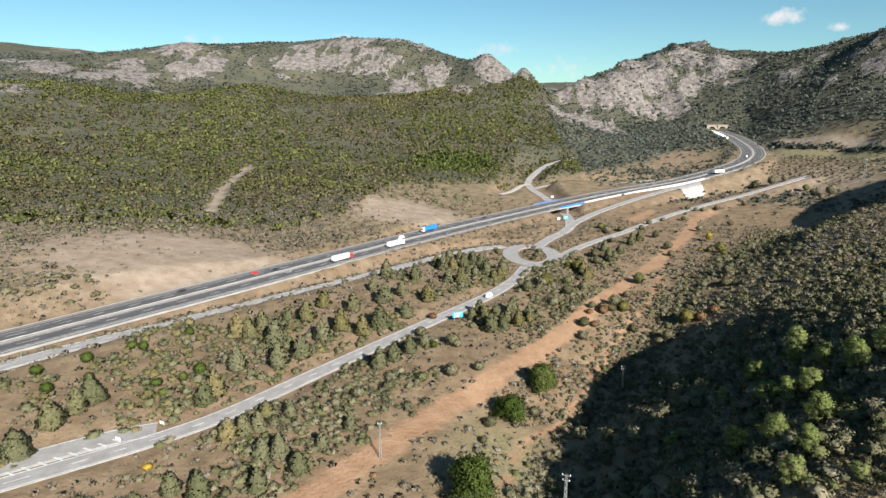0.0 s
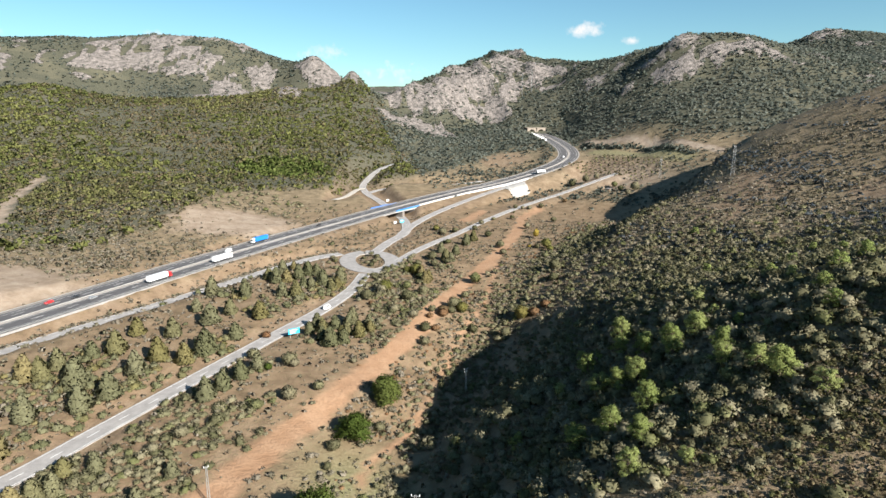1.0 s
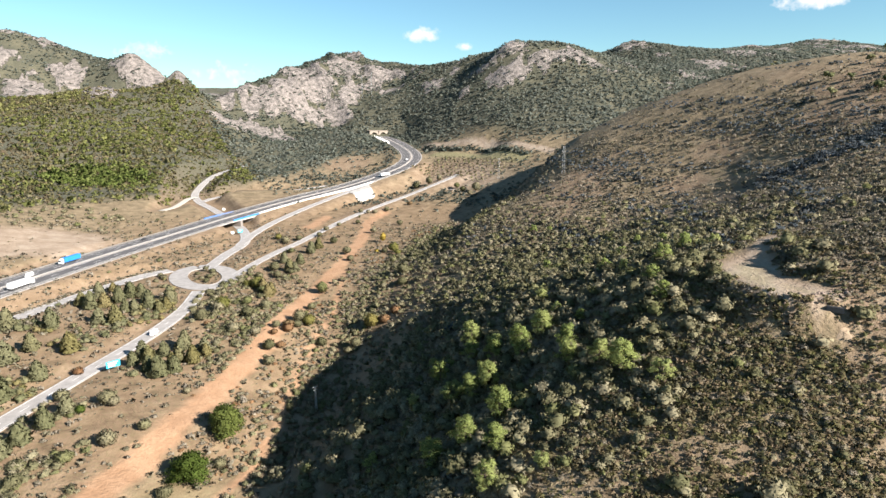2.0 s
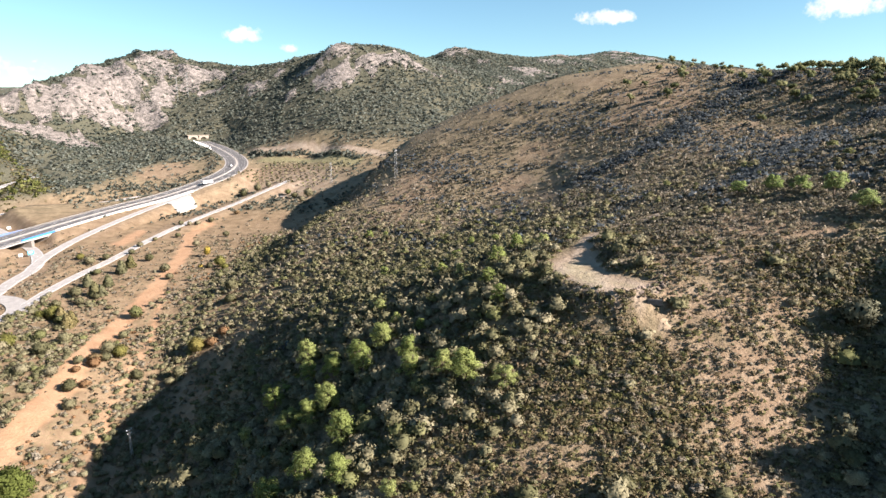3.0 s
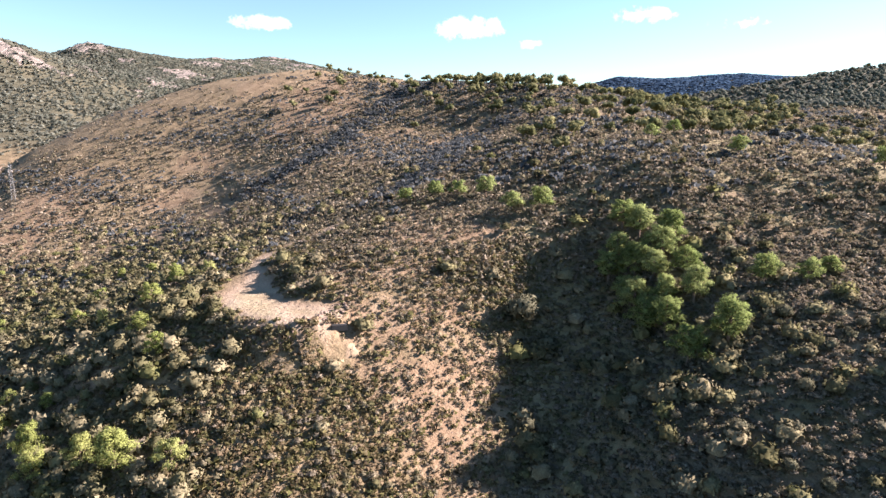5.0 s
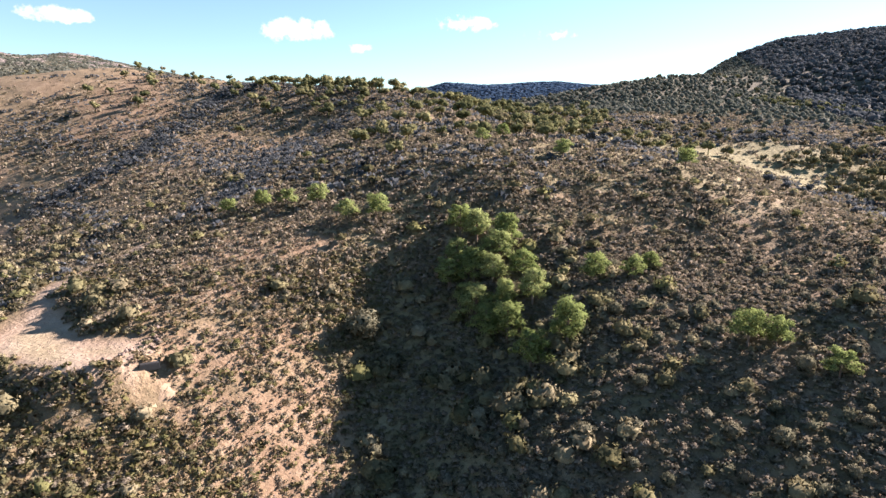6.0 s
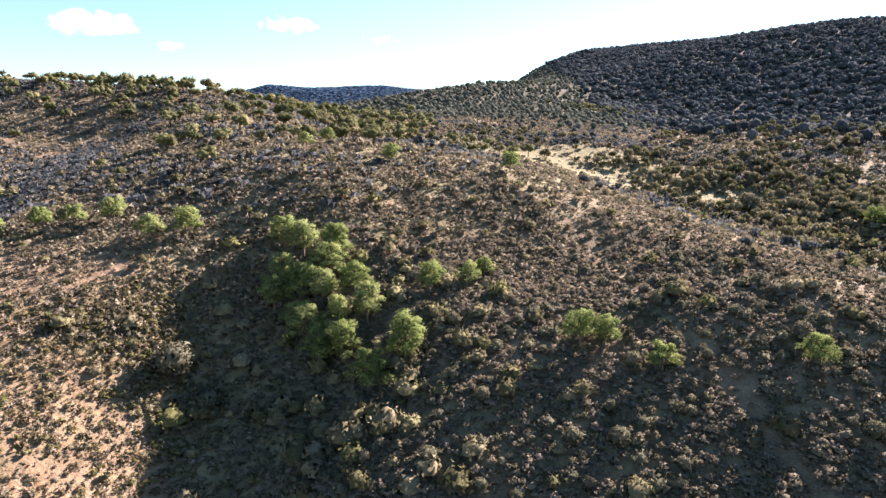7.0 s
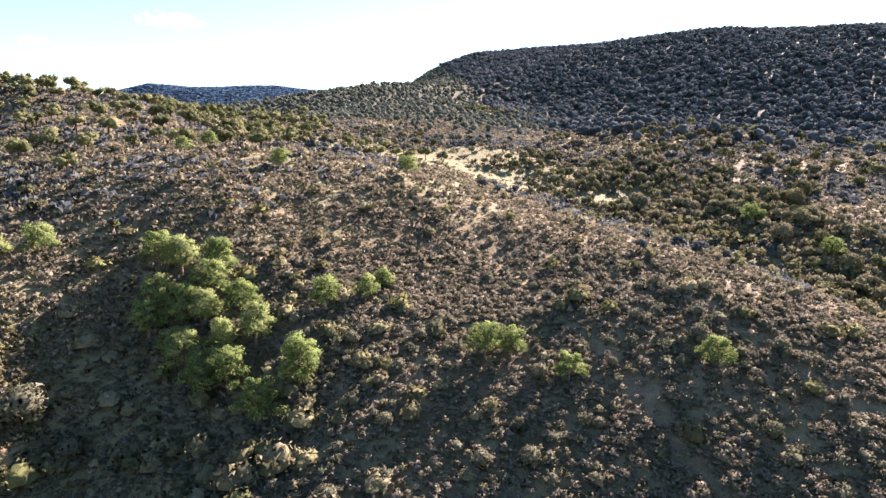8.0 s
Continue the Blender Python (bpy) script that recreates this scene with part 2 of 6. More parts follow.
# bare slabs on the mountains: x, y, half width across the valley's view, half depth
LEFT_OUTCROPS = [(-726, 1174, 51, 60), (-648, 1141, 24, 40), (-618, 1189, 45, 46), (-601, 1247, 49, 60), (-570, 1400, 50, 40), (-523, 1300, 58, 35), (-490, 1348, 40, 32), (-300, 1428, 68, 36), (-232, 1437, 48, 29), (-312, 1492, 35, 24), (-210, 1513, 64, 38), (-164, 1453, 38, 23), (-158, 1396, 42, 30), (-114, 1416, 39, 33), (-81, 1338, 31, 22), (-16, 1372, 33, 28), (-62, 1308, 39, 34), (-37, 1519, 37, 36), (101, 1338, 40, 24), (165, 1244, 27, 30), (114, 1315, 55, 33), (34, 1164, 27, 30), (226, 1101, 39, 29), (279, 1071, 35, 32)]
CLIFF_OUTCROPS = [(270, 1199, 45, 31), (228, 1175, 20, 18), (287, 1155, 40, 34), (349, 1194, 41, 46), (403, 1232, 43, 48), (412, 1147, 36, 24), (367, 1139, 38, 23), (385, 1290, 45, 27), (477, 1310, 47, 28), (538, 1336, 35, 21), (485, 1266, 50, 30), (554, 1232, 45, 34), (503, 1208, 34, 21), (452, 1183, 15, 34)]
EAST_OUTCROPS = [(582, 1071, 24, 30), (635, 1068, 20, 12), (634, 888, 35, 21), (693, 876, 26, 16), (739, 862, 39, 23), (571, 935, 10, 14), (628, 945, 18, 11), (657, 930, 21, 12), (1210, 1185, 52, 31), (932, 782, 20, 40), (1193, 924, 49, 55), (1384, 969, 52, 60), (1590, 1105, 60, 45), (1930, 1010, 60, 60), (2080, 1215, 60, 40), (1760, 1030, 50, 40)]
crag = ridged(XX, YY, 260, 5, 11)
rough = fractal(XX * 1.7, YY, 34, 4, 21, 0.65) - 0.5
slab = np.full(XX.shape, 9.0)
for ox, oy, wide, deep in LEFT_OUTCROPS + CLIFF_OUTCROPS + EAST_OUTCROPS:
    k = math.atan2(ox - 30, oy - 25)
    u, v = (XX - ox) * math.cos(k) - (YY - oy) * math.sin(k), (XX - ox) * math.sin(k) + (YY - oy) * math.cos(k)
    slab = np.minimum(slab, np.hypot(u / wide, v / deep))
ROCK = np.maximum(step(1.10, 0.86, slab + 2.5 * rough), mount * step(0.60, 0.68, fractal(XX, YY * 1.6, 60, 5, 23, 0.6) * 0.8 + crag * 0.2))
cliff = np.exp(-(((XX - 400) / 260) ** 2 + ((YY - 1250) / 180) ** 2))
ravine = step(30, 90, near(np.array(GORGE, float)[:9], XX, YY, 120)[0])
ZZ += mount * ravine * 9 * (crag - 0.6) + ROCK * ravine * (10 * (ridged(XX, YY, 46, 3, 41) - 0.5) + 4 * np.sqrt(np.clip(1.2 - slab, 0, 1)))
ZZ += step(0.15, 0.6, cliff) * ravine * step(235, 300, XX) * 26 * (ridged(XX * 1.3, YY, 75, 4, 43) - 0.6)
ZZ += step(300, 900, FAR) * ravine * hilly * 6 * (fractal(XX, YY, 120, 3, 51) - 0.5)
pad, _ = near(curve_points([(144.5, 94, 0), (143, 98, 0), (144.5, 104, 0), (148, 109, 0), (154, 113.5, 0)], 2), XX, YY, 30)
ZZ = ZZ + (60.3 - ZZ) * step(11, 6.5, pad)
CUT = np.zeros_like(ZZ)
for line, half in ROADS:
    d, z = near(line[line[:, 1] < 985], XX, YY, 60)
    edge = half + 1.5 + 0.010 * FAR
    room = np.maximum(0, d - edge) * (0.62 if half > 10 else 0.9)
    cut = np.clip(ZZ, z - room, z + room)
    CUT = np.maximum(CUT, np.where((np.abs(cut - ZZ) > 0.8) & (d > half), 1.0, 0.0))
    ZZ = np.where(d < 1e5, cut, ZZ)
    ZZ = np.where(d < edge, np.minimum(ZZ, z - 0.35), ZZ)


def ground(x, y):
    """The height of the finished ground."""
    x, y = np.atleast_1d(np.asarray(x, float)), np.atleast_1d(np.asarray(y, float))
    i, j = np.clip(np.searchsorted(GX, x) - 1, 0, len(GX) - 2), np.clip(np.searchsorted(GY, y) - 1, 0, len(GY) - 2)
    a, b = (x - GX[i]) / (GX[i + 1] - GX[i]), (y - GY[j]) / (GY[j + 1] - GY[j])
    return (ZZ[j, i] * (1 - a) + ZZ[j, i + 1] * a) * (1 - b) + (ZZ[j + 1, i] * (1 - a) + ZZ[j + 1, i + 1] * a) * b


def ground_at(x, y):
    return float(ground(x, y)[0])


# land cover: bare soil, rock, green turf
dt, _ = near(DIRT_TRACK, XX, YY, 40)
df, _ = near(FOOTPATH, XX, YY, 30)
fb, _ = near(FIREBREAK, XX, YY, 40)
wob = fractal(XX, YY, 9, 3, 61)
patchy = fractal(XX, YY, 38, 4, 63)
bank, _ = near(curve_points([(176, 535, 0), (187, 549, 0), (208, 578, 0)], 4), XX + 7, YY - 5, 20)
TRACK = np.maximum(np.maximum(step(5.8, 4.6, dt + 2.4 * (wob - 0.5)), step(7, 4, bank + 3 * (wob - 0.5))), step(2.4, 1.2, df + (wob - 0.5)))
db, _ = near(curve_points([(196, 74, 0), (172, 88, 0), (156, 76, 0), (146, 62, 0), (136, 54, 0), (118, 48, 0)], 4), XX, YY, 40)
dc, _ = near(curve_points([(154, 114, 0), (160, 116, 0), (171, 119.5, 0), (182, 119, 0), (193, 115, 0), (206, 111, 0)], 2), XX, YY, 20)
dtrail, _ = near(TRAIL, XX, YY, 12)
sandy = np.maximum(step(7.4, 5.8, pad + 2.0 * (wob - 0.5)), step(3.4, 2.2, dc + (wob - 0.5)))
BARE = np.maximum(sandy, 0.95 * step(17, 5, db + 30 * (patchy - 0.5)))
BARE = np.maximum(BARE, 0.7 * step(0.57, 0.68, fractal(XX, YY, 42, 5, 65, 0.6)) * step(25, 40, ZZ) * step(650, 500, FAR) * step(10, 60, YY))
open_soil = sum(np.exp(-(((XX - a) / r) ** 2 + ((YY - b) / r) ** 2)) for a, b, r in ((438, 218, 26), (492, 252, 34), (414, 250, 22), (311, 347, 24), (271, 333, 20), (332, 376, 20), (451, 243, 22), (338, 284, 16)))
BARE = np.maximum(BARE, 0.85 * step(0.3, 0.7, open_soil + 0.9 * (patchy - 0.5)))
BARE = np.maximum(BARE, 0.7 * step(1.8, 0.8, dtrail + 0.8 * (wob - 0.5)))
strip, _ = near(curve_points([(452, 850, 0), (463, 820, 0), (478, 790, 0), (496, 745, 0), (498, 690, 0), (508, 620, 0)], 8), XX, YY, 30)
grove = np.exp(-(((XX - 415) / 30) ** 2 + ((YY - 680) / 55) ** 2)) + step(9, 5, strip) + np.exp(-(((XX - 325) / 40) ** 2 + ((YY - 850) / 40) ** 2))
grove = grove + np.exp(-(((XX - 385) / 38) ** 2 + ((YY - 690) / 90) ** 2))
BARE = np.maximum(BARE, 0.85 * step(0.35, 0.7, grove + 0.3 * (wob - 0.5)))
field = np.maximum(step(9, 6, strip + 2 * (wob - 0.5)), step(7, 4, fb + 4 * (wob - 0.5)))
left_cut = np.exp(-(((XX + 165) / 70) ** 2 + ((YY - 350) / 60) ** 2)) + np.exp(-(((XX + 30) / 50) ** 2 + ((YY - 520) / 40) ** 2))
PALE = 0.85 * step(0.2, 0.65, left_cut + 0.5 * (wob - 0.5))
BARE = np.maximum(BARE, PALE)
PALE = np.maximum(PALE, np.maximum(sandy, field))
PALE = np.maximum(PALE, 0.7 * np.exp(-(((XX - 405) / 42) ** 2 + ((YY - 650) / 55) ** 2)))
BARE = np.maximum(BARE, CUT * (0.3 + 0.7 * wob) * step(900, 650, FAR))
dm, _ = near(curve_points([(450, -20, 0), (405, -44, 0), (358, -66, 0), (300, -74, 0), (278, -98, 0)], 10), XX, YY, 60)
TURF = step(38, 12, dm + 40 * (patchy - 0.5)) * 0.95 + 1.2 * np.exp(-(((XX - 20) / 16) ** 2 + ((YY - 165) / 26) ** 2))
lines = fractal(3.4 * ZZ + 14 * fractal(XX, YY, 40, 2, 66), 0.16 * (XX + YY), 10, 3, 67)
TURF = np.maximum(TURF, 0.62 * step(0.50, 0.62, lines) * step(110, 60, YY) * step(360, 280, XX) * step(-230, -190, YY) * step(45, 60, ZZ))
dq, _ = near(curve_points([(192, 46, 0), (172, 43, 0), (150, 37, 0), (132, 37, 0)], 3), XX, YY, 40)
TURF = np.maximum(TURF, 0.55 * step(17, 8, dq + 10 * (wob - 0.5)))
dh, _ = near(curve_points([(120, -140, 0), (165, -140, 0), (215, -145, 0), (265, -130, 0), (310, -100, 0)], 6), XX, YY, 60)
TURF = np.maximum(TURF, 0.9 * step(34, 12, dh + 24 * (patchy - 0.5)))
TURF = np.maximum(TURF, 0.45 * step(5.0, 3.0, pad) * step(0.42, 0.62, wob))
dg, _ = near(curve_points([(437, 785, 0), (465, 713, 0), (474, 640, 0)], 8), XX, YY, 30)
TURF = np.maximum(TURF, 0.8 * step(16, 9, dg + 4 * (wob - 0.5)))
VALLEY = step(12, 3, ZZ) * step(1500, 900, FAR)


# ---- materials ----
def material(name, rough=0.9, metal=0.0):
    m = bpy.data.materials.new(name)
    m.use_nodes = True
    b = m.node_tree.nodes["Principled BSDF"]
    b.inputs["Roughness"].default_value, b.inputs["Metallic"].default_value = rough, metal
    return m, m.node_tree, b


def node(tree, kind, **values):
    n = tree.nodes.new("ShaderNode" + kind)
    for key, value in values.items():
        n.inputs[key].default_value = value
    return n


def noise_node(tree, scale, detail=4.0, rough=0.55):
    pos = tree.nodes.new("ShaderNodeNewGeometry")
    n = node(tree, "TexNoise", Scale=scale, Detail=detail, Roughness=rough)
    tree.links.new(pos.outputs["Position"], n.inputs["Vector"])
    return n.outputs["Fac"]


def ramp_node(tree, fac, stops):
    r = tree.nodes.new("ShaderNodeValToRGB")
    tree.links.new(fac, r.inputs["Fac"])
    e = r.color_ramp.elements
    while len(e) < len(stops):
        e.new(0.5)
    for k, (at, colour) in enumerate(stops):
        e[k].position, e[k].color = at, (*colour, 1)
    return r.outputs["Color"]


def mixed(tree, fac, a, b):
    m = tree.nodes.new("ShaderNodeMix")
    m.data_type = "RGBA"
    for value, socket in ((fac, m.inputs[0]), (a, m.inputs[6]), (b, m.inputs[7])):
        if isinstance(value, (tuple, float, int)):
            socket.default_value = (*value, 1) if isinstance(value, tuple) else value
        else:
            tree.links.new(value, socket)
    return m.outputs[2]


def scalar(tree, kind, a, b):
    m = tree.nodes.new("ShaderNodeMath")
    m.operation = kind
    for value, socket in ((a, m.inputs[0]), (b, m.inputs[1])):
        if isinstance(value, (float, int)):
            socket.default_value = value
        else:
            tree.links.new(value, socket)
    return m.outputs[0]


def span(tree, value, a, b):
    m = tree.nodes.new("ShaderNodeMapRange")
    m.inputs[1].default_value, m.inputs[2].default_value = a, b
    tree.links.new(value, m.inputs[0])
    return m.outputs[0]


def attribute(tree, name):
    a = tree.nodes.new("ShaderNodeAttribute")
    a.attribute_name = name
    return a


def relief(tree, b, height, strength, distance):
    n = tree.nodes.new("ShaderNodeBump")
    n.inputs["Strength"].default_value, n.inputs["Distance"].default_value = strength, distance
    tree.links.new(height, n.inputs["Height"])
    tree.links.new(n.outputs["Normal"], b.inputs["Normal"])


def ground_material():
    m, t, b = material("soil_and_scrub", 0.95)
    b.inputs["Specular IOR Level"].default_value = 0.15
    cover, cover2 = attribute(t, "cover"), attribute(t, "land")
    split, split2 = t.nodes.new("ShaderNodeSeparateColor"), t.nodes.new("ShaderNodeSeparateColor")
    t.links.new(cover.outputs["Color"], split.inputs[0])
    t.links.new(cover2.outputs["Color"], split2.inputs[0])
    coarse, mid, fine = noise_node(t, 0.02), noise_node(t, 0.13, 5, 0.6), noise_node(t, 0.9, 5, 0.65)
    # dry ground between the bushes: tan soil, straw, brown litter
    dry = ramp_node(t, mid, [(0.32, (0.110, 0.085, 0.052)), (0.48, (0.180, 0.135, 0.084)), (0.62, (0.255, 0.192, 0.122)), (0.75, (0.19, 0.168, 0.092))])
    dry = mixed(t, scalar(t, "MULTIPLY", span(t, fine, 0.45, 0.65), 0.75), dry, (0.130, 0.104, 0.06))
    grain = noise_node(t, 3.2, 4, 0.7)
    dry = mixed(t, scalar(t, "MULTIPLY", span(t, grain, 0.55, 0.68), 0.6), dry, (0.30, 0.245, 0.155))
    dry = mixed(t, scalar(t, "MULTIPLY", span(t, grain, 0.46, 0.34), 0.65), dry, (0.07, 0.062, 0.04))
    straw = ramp_node(t, mid, [(0.32, (0.120, 0.082, 0.050)), (0.5, (0.196, 0.134, 0.083)), (0.7, (0.250, 0.180, 0.115))])
    straw = mixed(t, scalar(t, "MULTIPLY", span(t, fine, 0.48, 0.66), 0.6), straw, (0.16, 0.135, 0.07))
    straw = mixed(t, scalar(t, "MULTIPLY", span(t, grain, 0.46, 0.34), 0.6), straw, (0.09, 0.075, 0.045))
    dry = mixed(t, split2.outputs[2], dry, straw)
    wood = ramp_node(t, fine, [(0.33, (0.040, 0.042, 0.026)), (0.5, (0.066, 0.066, 0.046)), (0.66, (0.112, 0.102, 0.072))])
    wood = mixed(t, scalar(t, "MULTIPLY", span(t, coarse, 0.50, 0.64), 0.35), wood, (0.15, 0.132, 0.085))
    col = mixed(t, split2.outputs[0], dry, wood)
    soil = ramp_node(t, mid, [(0.3, (0.148, 0.100, 0.064)), (0.5, (0.205, 0.145, 0.095)), (0.7, (0.262, 0.198, 0.135))])
    soil = mixed(t, span(t, fine, 0.5, 0.7), soil, (0.18, 0.118, 0.072))
    soil = mixed(t, scalar(t, "MULTIPLY", span(t, grain, 0.47, 0.36), 0.7), soil, (0.10, 0.07, 0.042))
    soil = mixed(t, scalar(t, "MULTIPLY", span(t, grain, 0.58, 0.70), 0.6), soil, (0.36, 0.29, 0.21))
    col = mixed(t, split.outputs[0], col, soil)
    pale = ramp_node(t, mid, [(0.3, (0.205, 0.155, 0.112)), (0.5, (0.265, 0.207, 0.155)), (0.68, (0.32, 0.265, 0.205))])
    pale = mixed(t, scalar(t, "MULTIPLY", span(t, fine, 0.52, 0.66), 0.5), pale, (0.27, 0.21, 0.15))
    pale = mixed(t, scalar(t, "MULTIPLY", span(t, grain, 0.47, 0.36), 0.5), pale, (0.16, 0.12, 0.08))
    pale = mixed(t, scalar(t, "MULTIPLY", span(t, grain, 0.57, 0.70), 0.5), pale, (0.44, 0.37, 0.28))
    col = mixed(t, cover.outputs["Alpha"], col, pale)
    turf = ramp_node(t, fine, [(0.3, (0.095, 0.098, 0.040)), (0.5, (0.185, 0.170, 0.090)), (0.7, (0.250, 0.222, 0.130))])
    col = mixed(t, split.outputs[2], col, turf)
    track = ramp_node(t, mid, [(0.3, (0.262, 0.152, 0.086)), (0.6, (0.335, 0.210, 0.126))])
    track = mixed(t, span(t, fine, 0.45, 0.8), track, (0.24, 0.145, 0.085))
    col = mixed(t, split2.outputs[1], col, track)
    rock = ramp_node(t, noise_node(t, 0.12, 8, 0.72), [(0.35, (0.05, 0.047, 0.042)), (0.43, (0.125, 0.112, 0.10)), (0.55, (0.215, 0.187, 0.168)), (0.70, (0.31, 0.272, 0.245))])
    edge = span(t, scalar(t, "ADD", split.outputs[1], scalar(t, "MULTIPLY", scalar(t, "SUBTRACT", noise_node(t, 0.07, 8, 0.72), 0.5), 2.2)), 0.42, 0.54)
    col = mixed(t, edge, col, rock)
    t.links.new(col, b.inputs["Base Color"])
    crack = scalar(t, "MULTIPLY", scalar(t, "MULTIPLY", noise_node(t, 0.09, 7, 0.7), edge), 16.0)
    relief(t, b, scalar(t, "ADD", crack, scalar(t, "ADD", fine, scalar(t, "MULTIPLY", mid, 2.0))), 0.7, 0.6)
    return m


def mesh_object(name, verts, faces, mat, parent=None, label="", smooth=False):
    data = bpy.data.meshes.new(name)
    data.from_pydata([tuple(v) for v in verts], [], [tuple(f) for f in faces])
    if smooth:
        data.shade_smooth()
    data.materials.append(mat)
    ob = new(name, data)
    if parent:
        ob.parent = parent
    if label:
        ob["label"] = label
    return ob


def part(name, bm, mat, parent, label=""):
    data = bpy.data.meshes.new(name)
    bm.to_mesh(data)
    bm.free()
    data.materials.append(mat)
    ob = new(name, data)
    ob.parent = parent
    if label:
        ob["label"] = label
    return ob


def quick_mesh(name, verts, loops, counts, mat):
    """A mesh from arrays: vertices, loop indices, and corners of each face."""
    data = bpy.data.meshes.new(name)
    data.vertices.add(len(verts))
    data.vertices.foreach_set("co", np.asarray(verts, np.float32).ravel())
    data.loops.add(len(loops))
    data.loops.foreach_set("vertex_index", np.asarray(loops, np.int32))
    data.polygons.add(len(counts))
    data.polygons.foreach_set("loop_start", np.r_[0, np.cumsum(counts)[:-1]].astype(np.int32))
    data.update(calc_edges=True)
    data.validate()
    data.materials.append(mat)
    return data


# ---- ground ----
ny, nx = XX.shape
index = np.arange(nx * ny).reshape(ny, nx)
quads = np.stack([index[:-1, :-1], index[:-1, 1:], index[1:, 1:], index[1:, :-1]], -1).reshape(-1, 4)
land = quick_mesh("ground", np.stack([XX, YY, ZZ], -1).reshape(-1, 3), quads.ravel(), np.full(len(quads), 4), ground_material())
land.shade_smooth()
wood_edge = np.interp(XX, [-400, -276, -197, -126, -76, -51, 70, 250, 400], [395, 405, 434, 446, 500, 645, 690, 830, 900])
wooded = np.maximum(step(-10, 30, YY - wood_edge + 30 * (wob - 0.5)), np.maximum(step(-130, -230, YY) * step(330, 480, FAR), step(-300, -360, YY) * step(380, 440, FAR)))
wooded = np.maximum(wooded, step(500, 600, YY) * step(560, 640, XX) + step(850, 1000, FAR) * step(400, 500, YY)) * (1 - VALLEY)
wooded = np.clip(np.maximum(wooded, step(1000, 1200, XX)), 0, 1)
wooded = np.maximum(wooded, step(1.15, 0.85, np.hypot((XX - 700) / 190, (YY + 170) / 175)))
south = step(-230, -300, YY) * step(380, 460, FAR)
BARE = BARE * (1 - south) + 0.8 * south * np.exp(-(((XX - 805) / 30) ** 2 + ((YY + 453) / 22) ** 2))
wooded = np.maximum(wooded, south)
BARE = BARE * (1 - 0.7 * step(-60, -110, YY))
ROCK = ROCK * (1 - step(-60, -110, YY))
PALE = PALE * (1 - south)
wooded = np.maximum(wooded, step(62, 85, ZZ) * step(540, 620, YY) * step(470, 540, XX))
for name, chans in (("cover", (BARE, ROCK, np.clip(TURF, 0, 1))), ("land", (wooded, TRACK, VALLEY))):
    layer = land.color_attributes.new(name, "FLOAT_COLOR", "POINT")
    layer.data.foreach_set("color", np.stack([*chans, PALE], -1).astype(np.float32).ravel())
tagged(new("ground", land), "dry tan hills with bare soil, turf and pale rock", "ground", kind="structure")


# ---- roads ----
def asphalt(name, low, high):
    m, t, b = material(name, 0.85)
    n = mixed(t, span(t, noise_node(t, 0.25, 5, 0.6), 0.35, 0.65), low, high)
    n = mixed(t, span(t, noise_node(t, 3.0, 4, 0.6), 0.5, 0.8), n, tuple(1.25 * v for v in high))
    t.links.new(n, b.inputs["Base Color"])
    return m


DARK_ASPHALT = asphalt("dark_asphalt", (0.058, 0.055, 0.056), (0.09, 0.085, 0.083))
OLD_ASPHALT = asphalt("worn_asphalt", (0.225, 0.21, 0.195), (0.31, 0.29, 0.27))
PALE_GRAVEL = asphalt("pale_gravel", (0.36, 0.32, 0.27), (0.48, 0.44, 0.38))
WHITE_PAINT = asphalt("road_paint", (0.42, 0.41, 0.39), (0.55, 0.54, 0.52))
CONCRETE = asphalt("concrete", (0.27, 0.25, 0.225), (0.36, 0.34, 0.31))
MEDIAN = asphalt("median_gravel", (0.30, 0.265, 0.23), (0.40, 0.36, 0.32))


def sides(line):
    d = np.gradient(line[:, :2], axis=0)
    d /= np.linalg.norm(d, axis=1)[:, None]
    return np.stack([d[:, 1], -d[:, 0]], 1)  # to the right


def ribbon(name, line, a, b, lift, mat, parent, thick=0.5, label="", gaps=None):
    """A strip along a line from a to b metres to its right, with a thickness; gaps: (dash, period) in points."""
    s = sides(line)
    verts, faces = [], []
    n = len(line)
    a, b = np.broadcast_to(a, n), np.broadcast_to(b, n)
    for k in range(n):
        p, q = line[k, :2] + s[k] * a[k], line[k, :2] + s[k] * b[k]
        z = line[k, 2] + lift
        verts += [(*p, z), (*q, z), (*q, z - thick), (*p, z - thick)]
    for k in range(n - 1):
        if gaps and k % gaps[1] >= gaps[0]:
            continue
        i, j = 4 * k, 4 * k + 4
        for u, v in ((0, 1), (1, 2), (2, 3), (3, 0)):
            faces.append((i + u, j + u, j + v, i + v))
    return mesh_object(name, verts, faces, mat, parent, label)


def road(name, label, line, half, mat, marks=True, centre=True):
    line = line + (0, 0, {"road_layby": -0.02, "road_ramp": 0.02, "road_exit": 0.01}.get(name, 0.0))
    root = tagged(new(name), label, "road", kind="structure")
    ribbon("carriageway", line, -half, half, 0.0, mat, root)
    if marks:
        ribbon("edge_line", line, -half + 0.45, -half + 0.70, 0.035, WHITE_PAINT, root, 0.03)
        ribbon("edge_line", line, half - 0.70, half - 0.45, 0.035, WHITE_PAINT, root, 0.03)
    if centre:
        ribbon("centre_line", line, -0.13, 0.13, 0.035, WHITE_PAINT, root, 0.03, gaps=(1, 3))
    return root


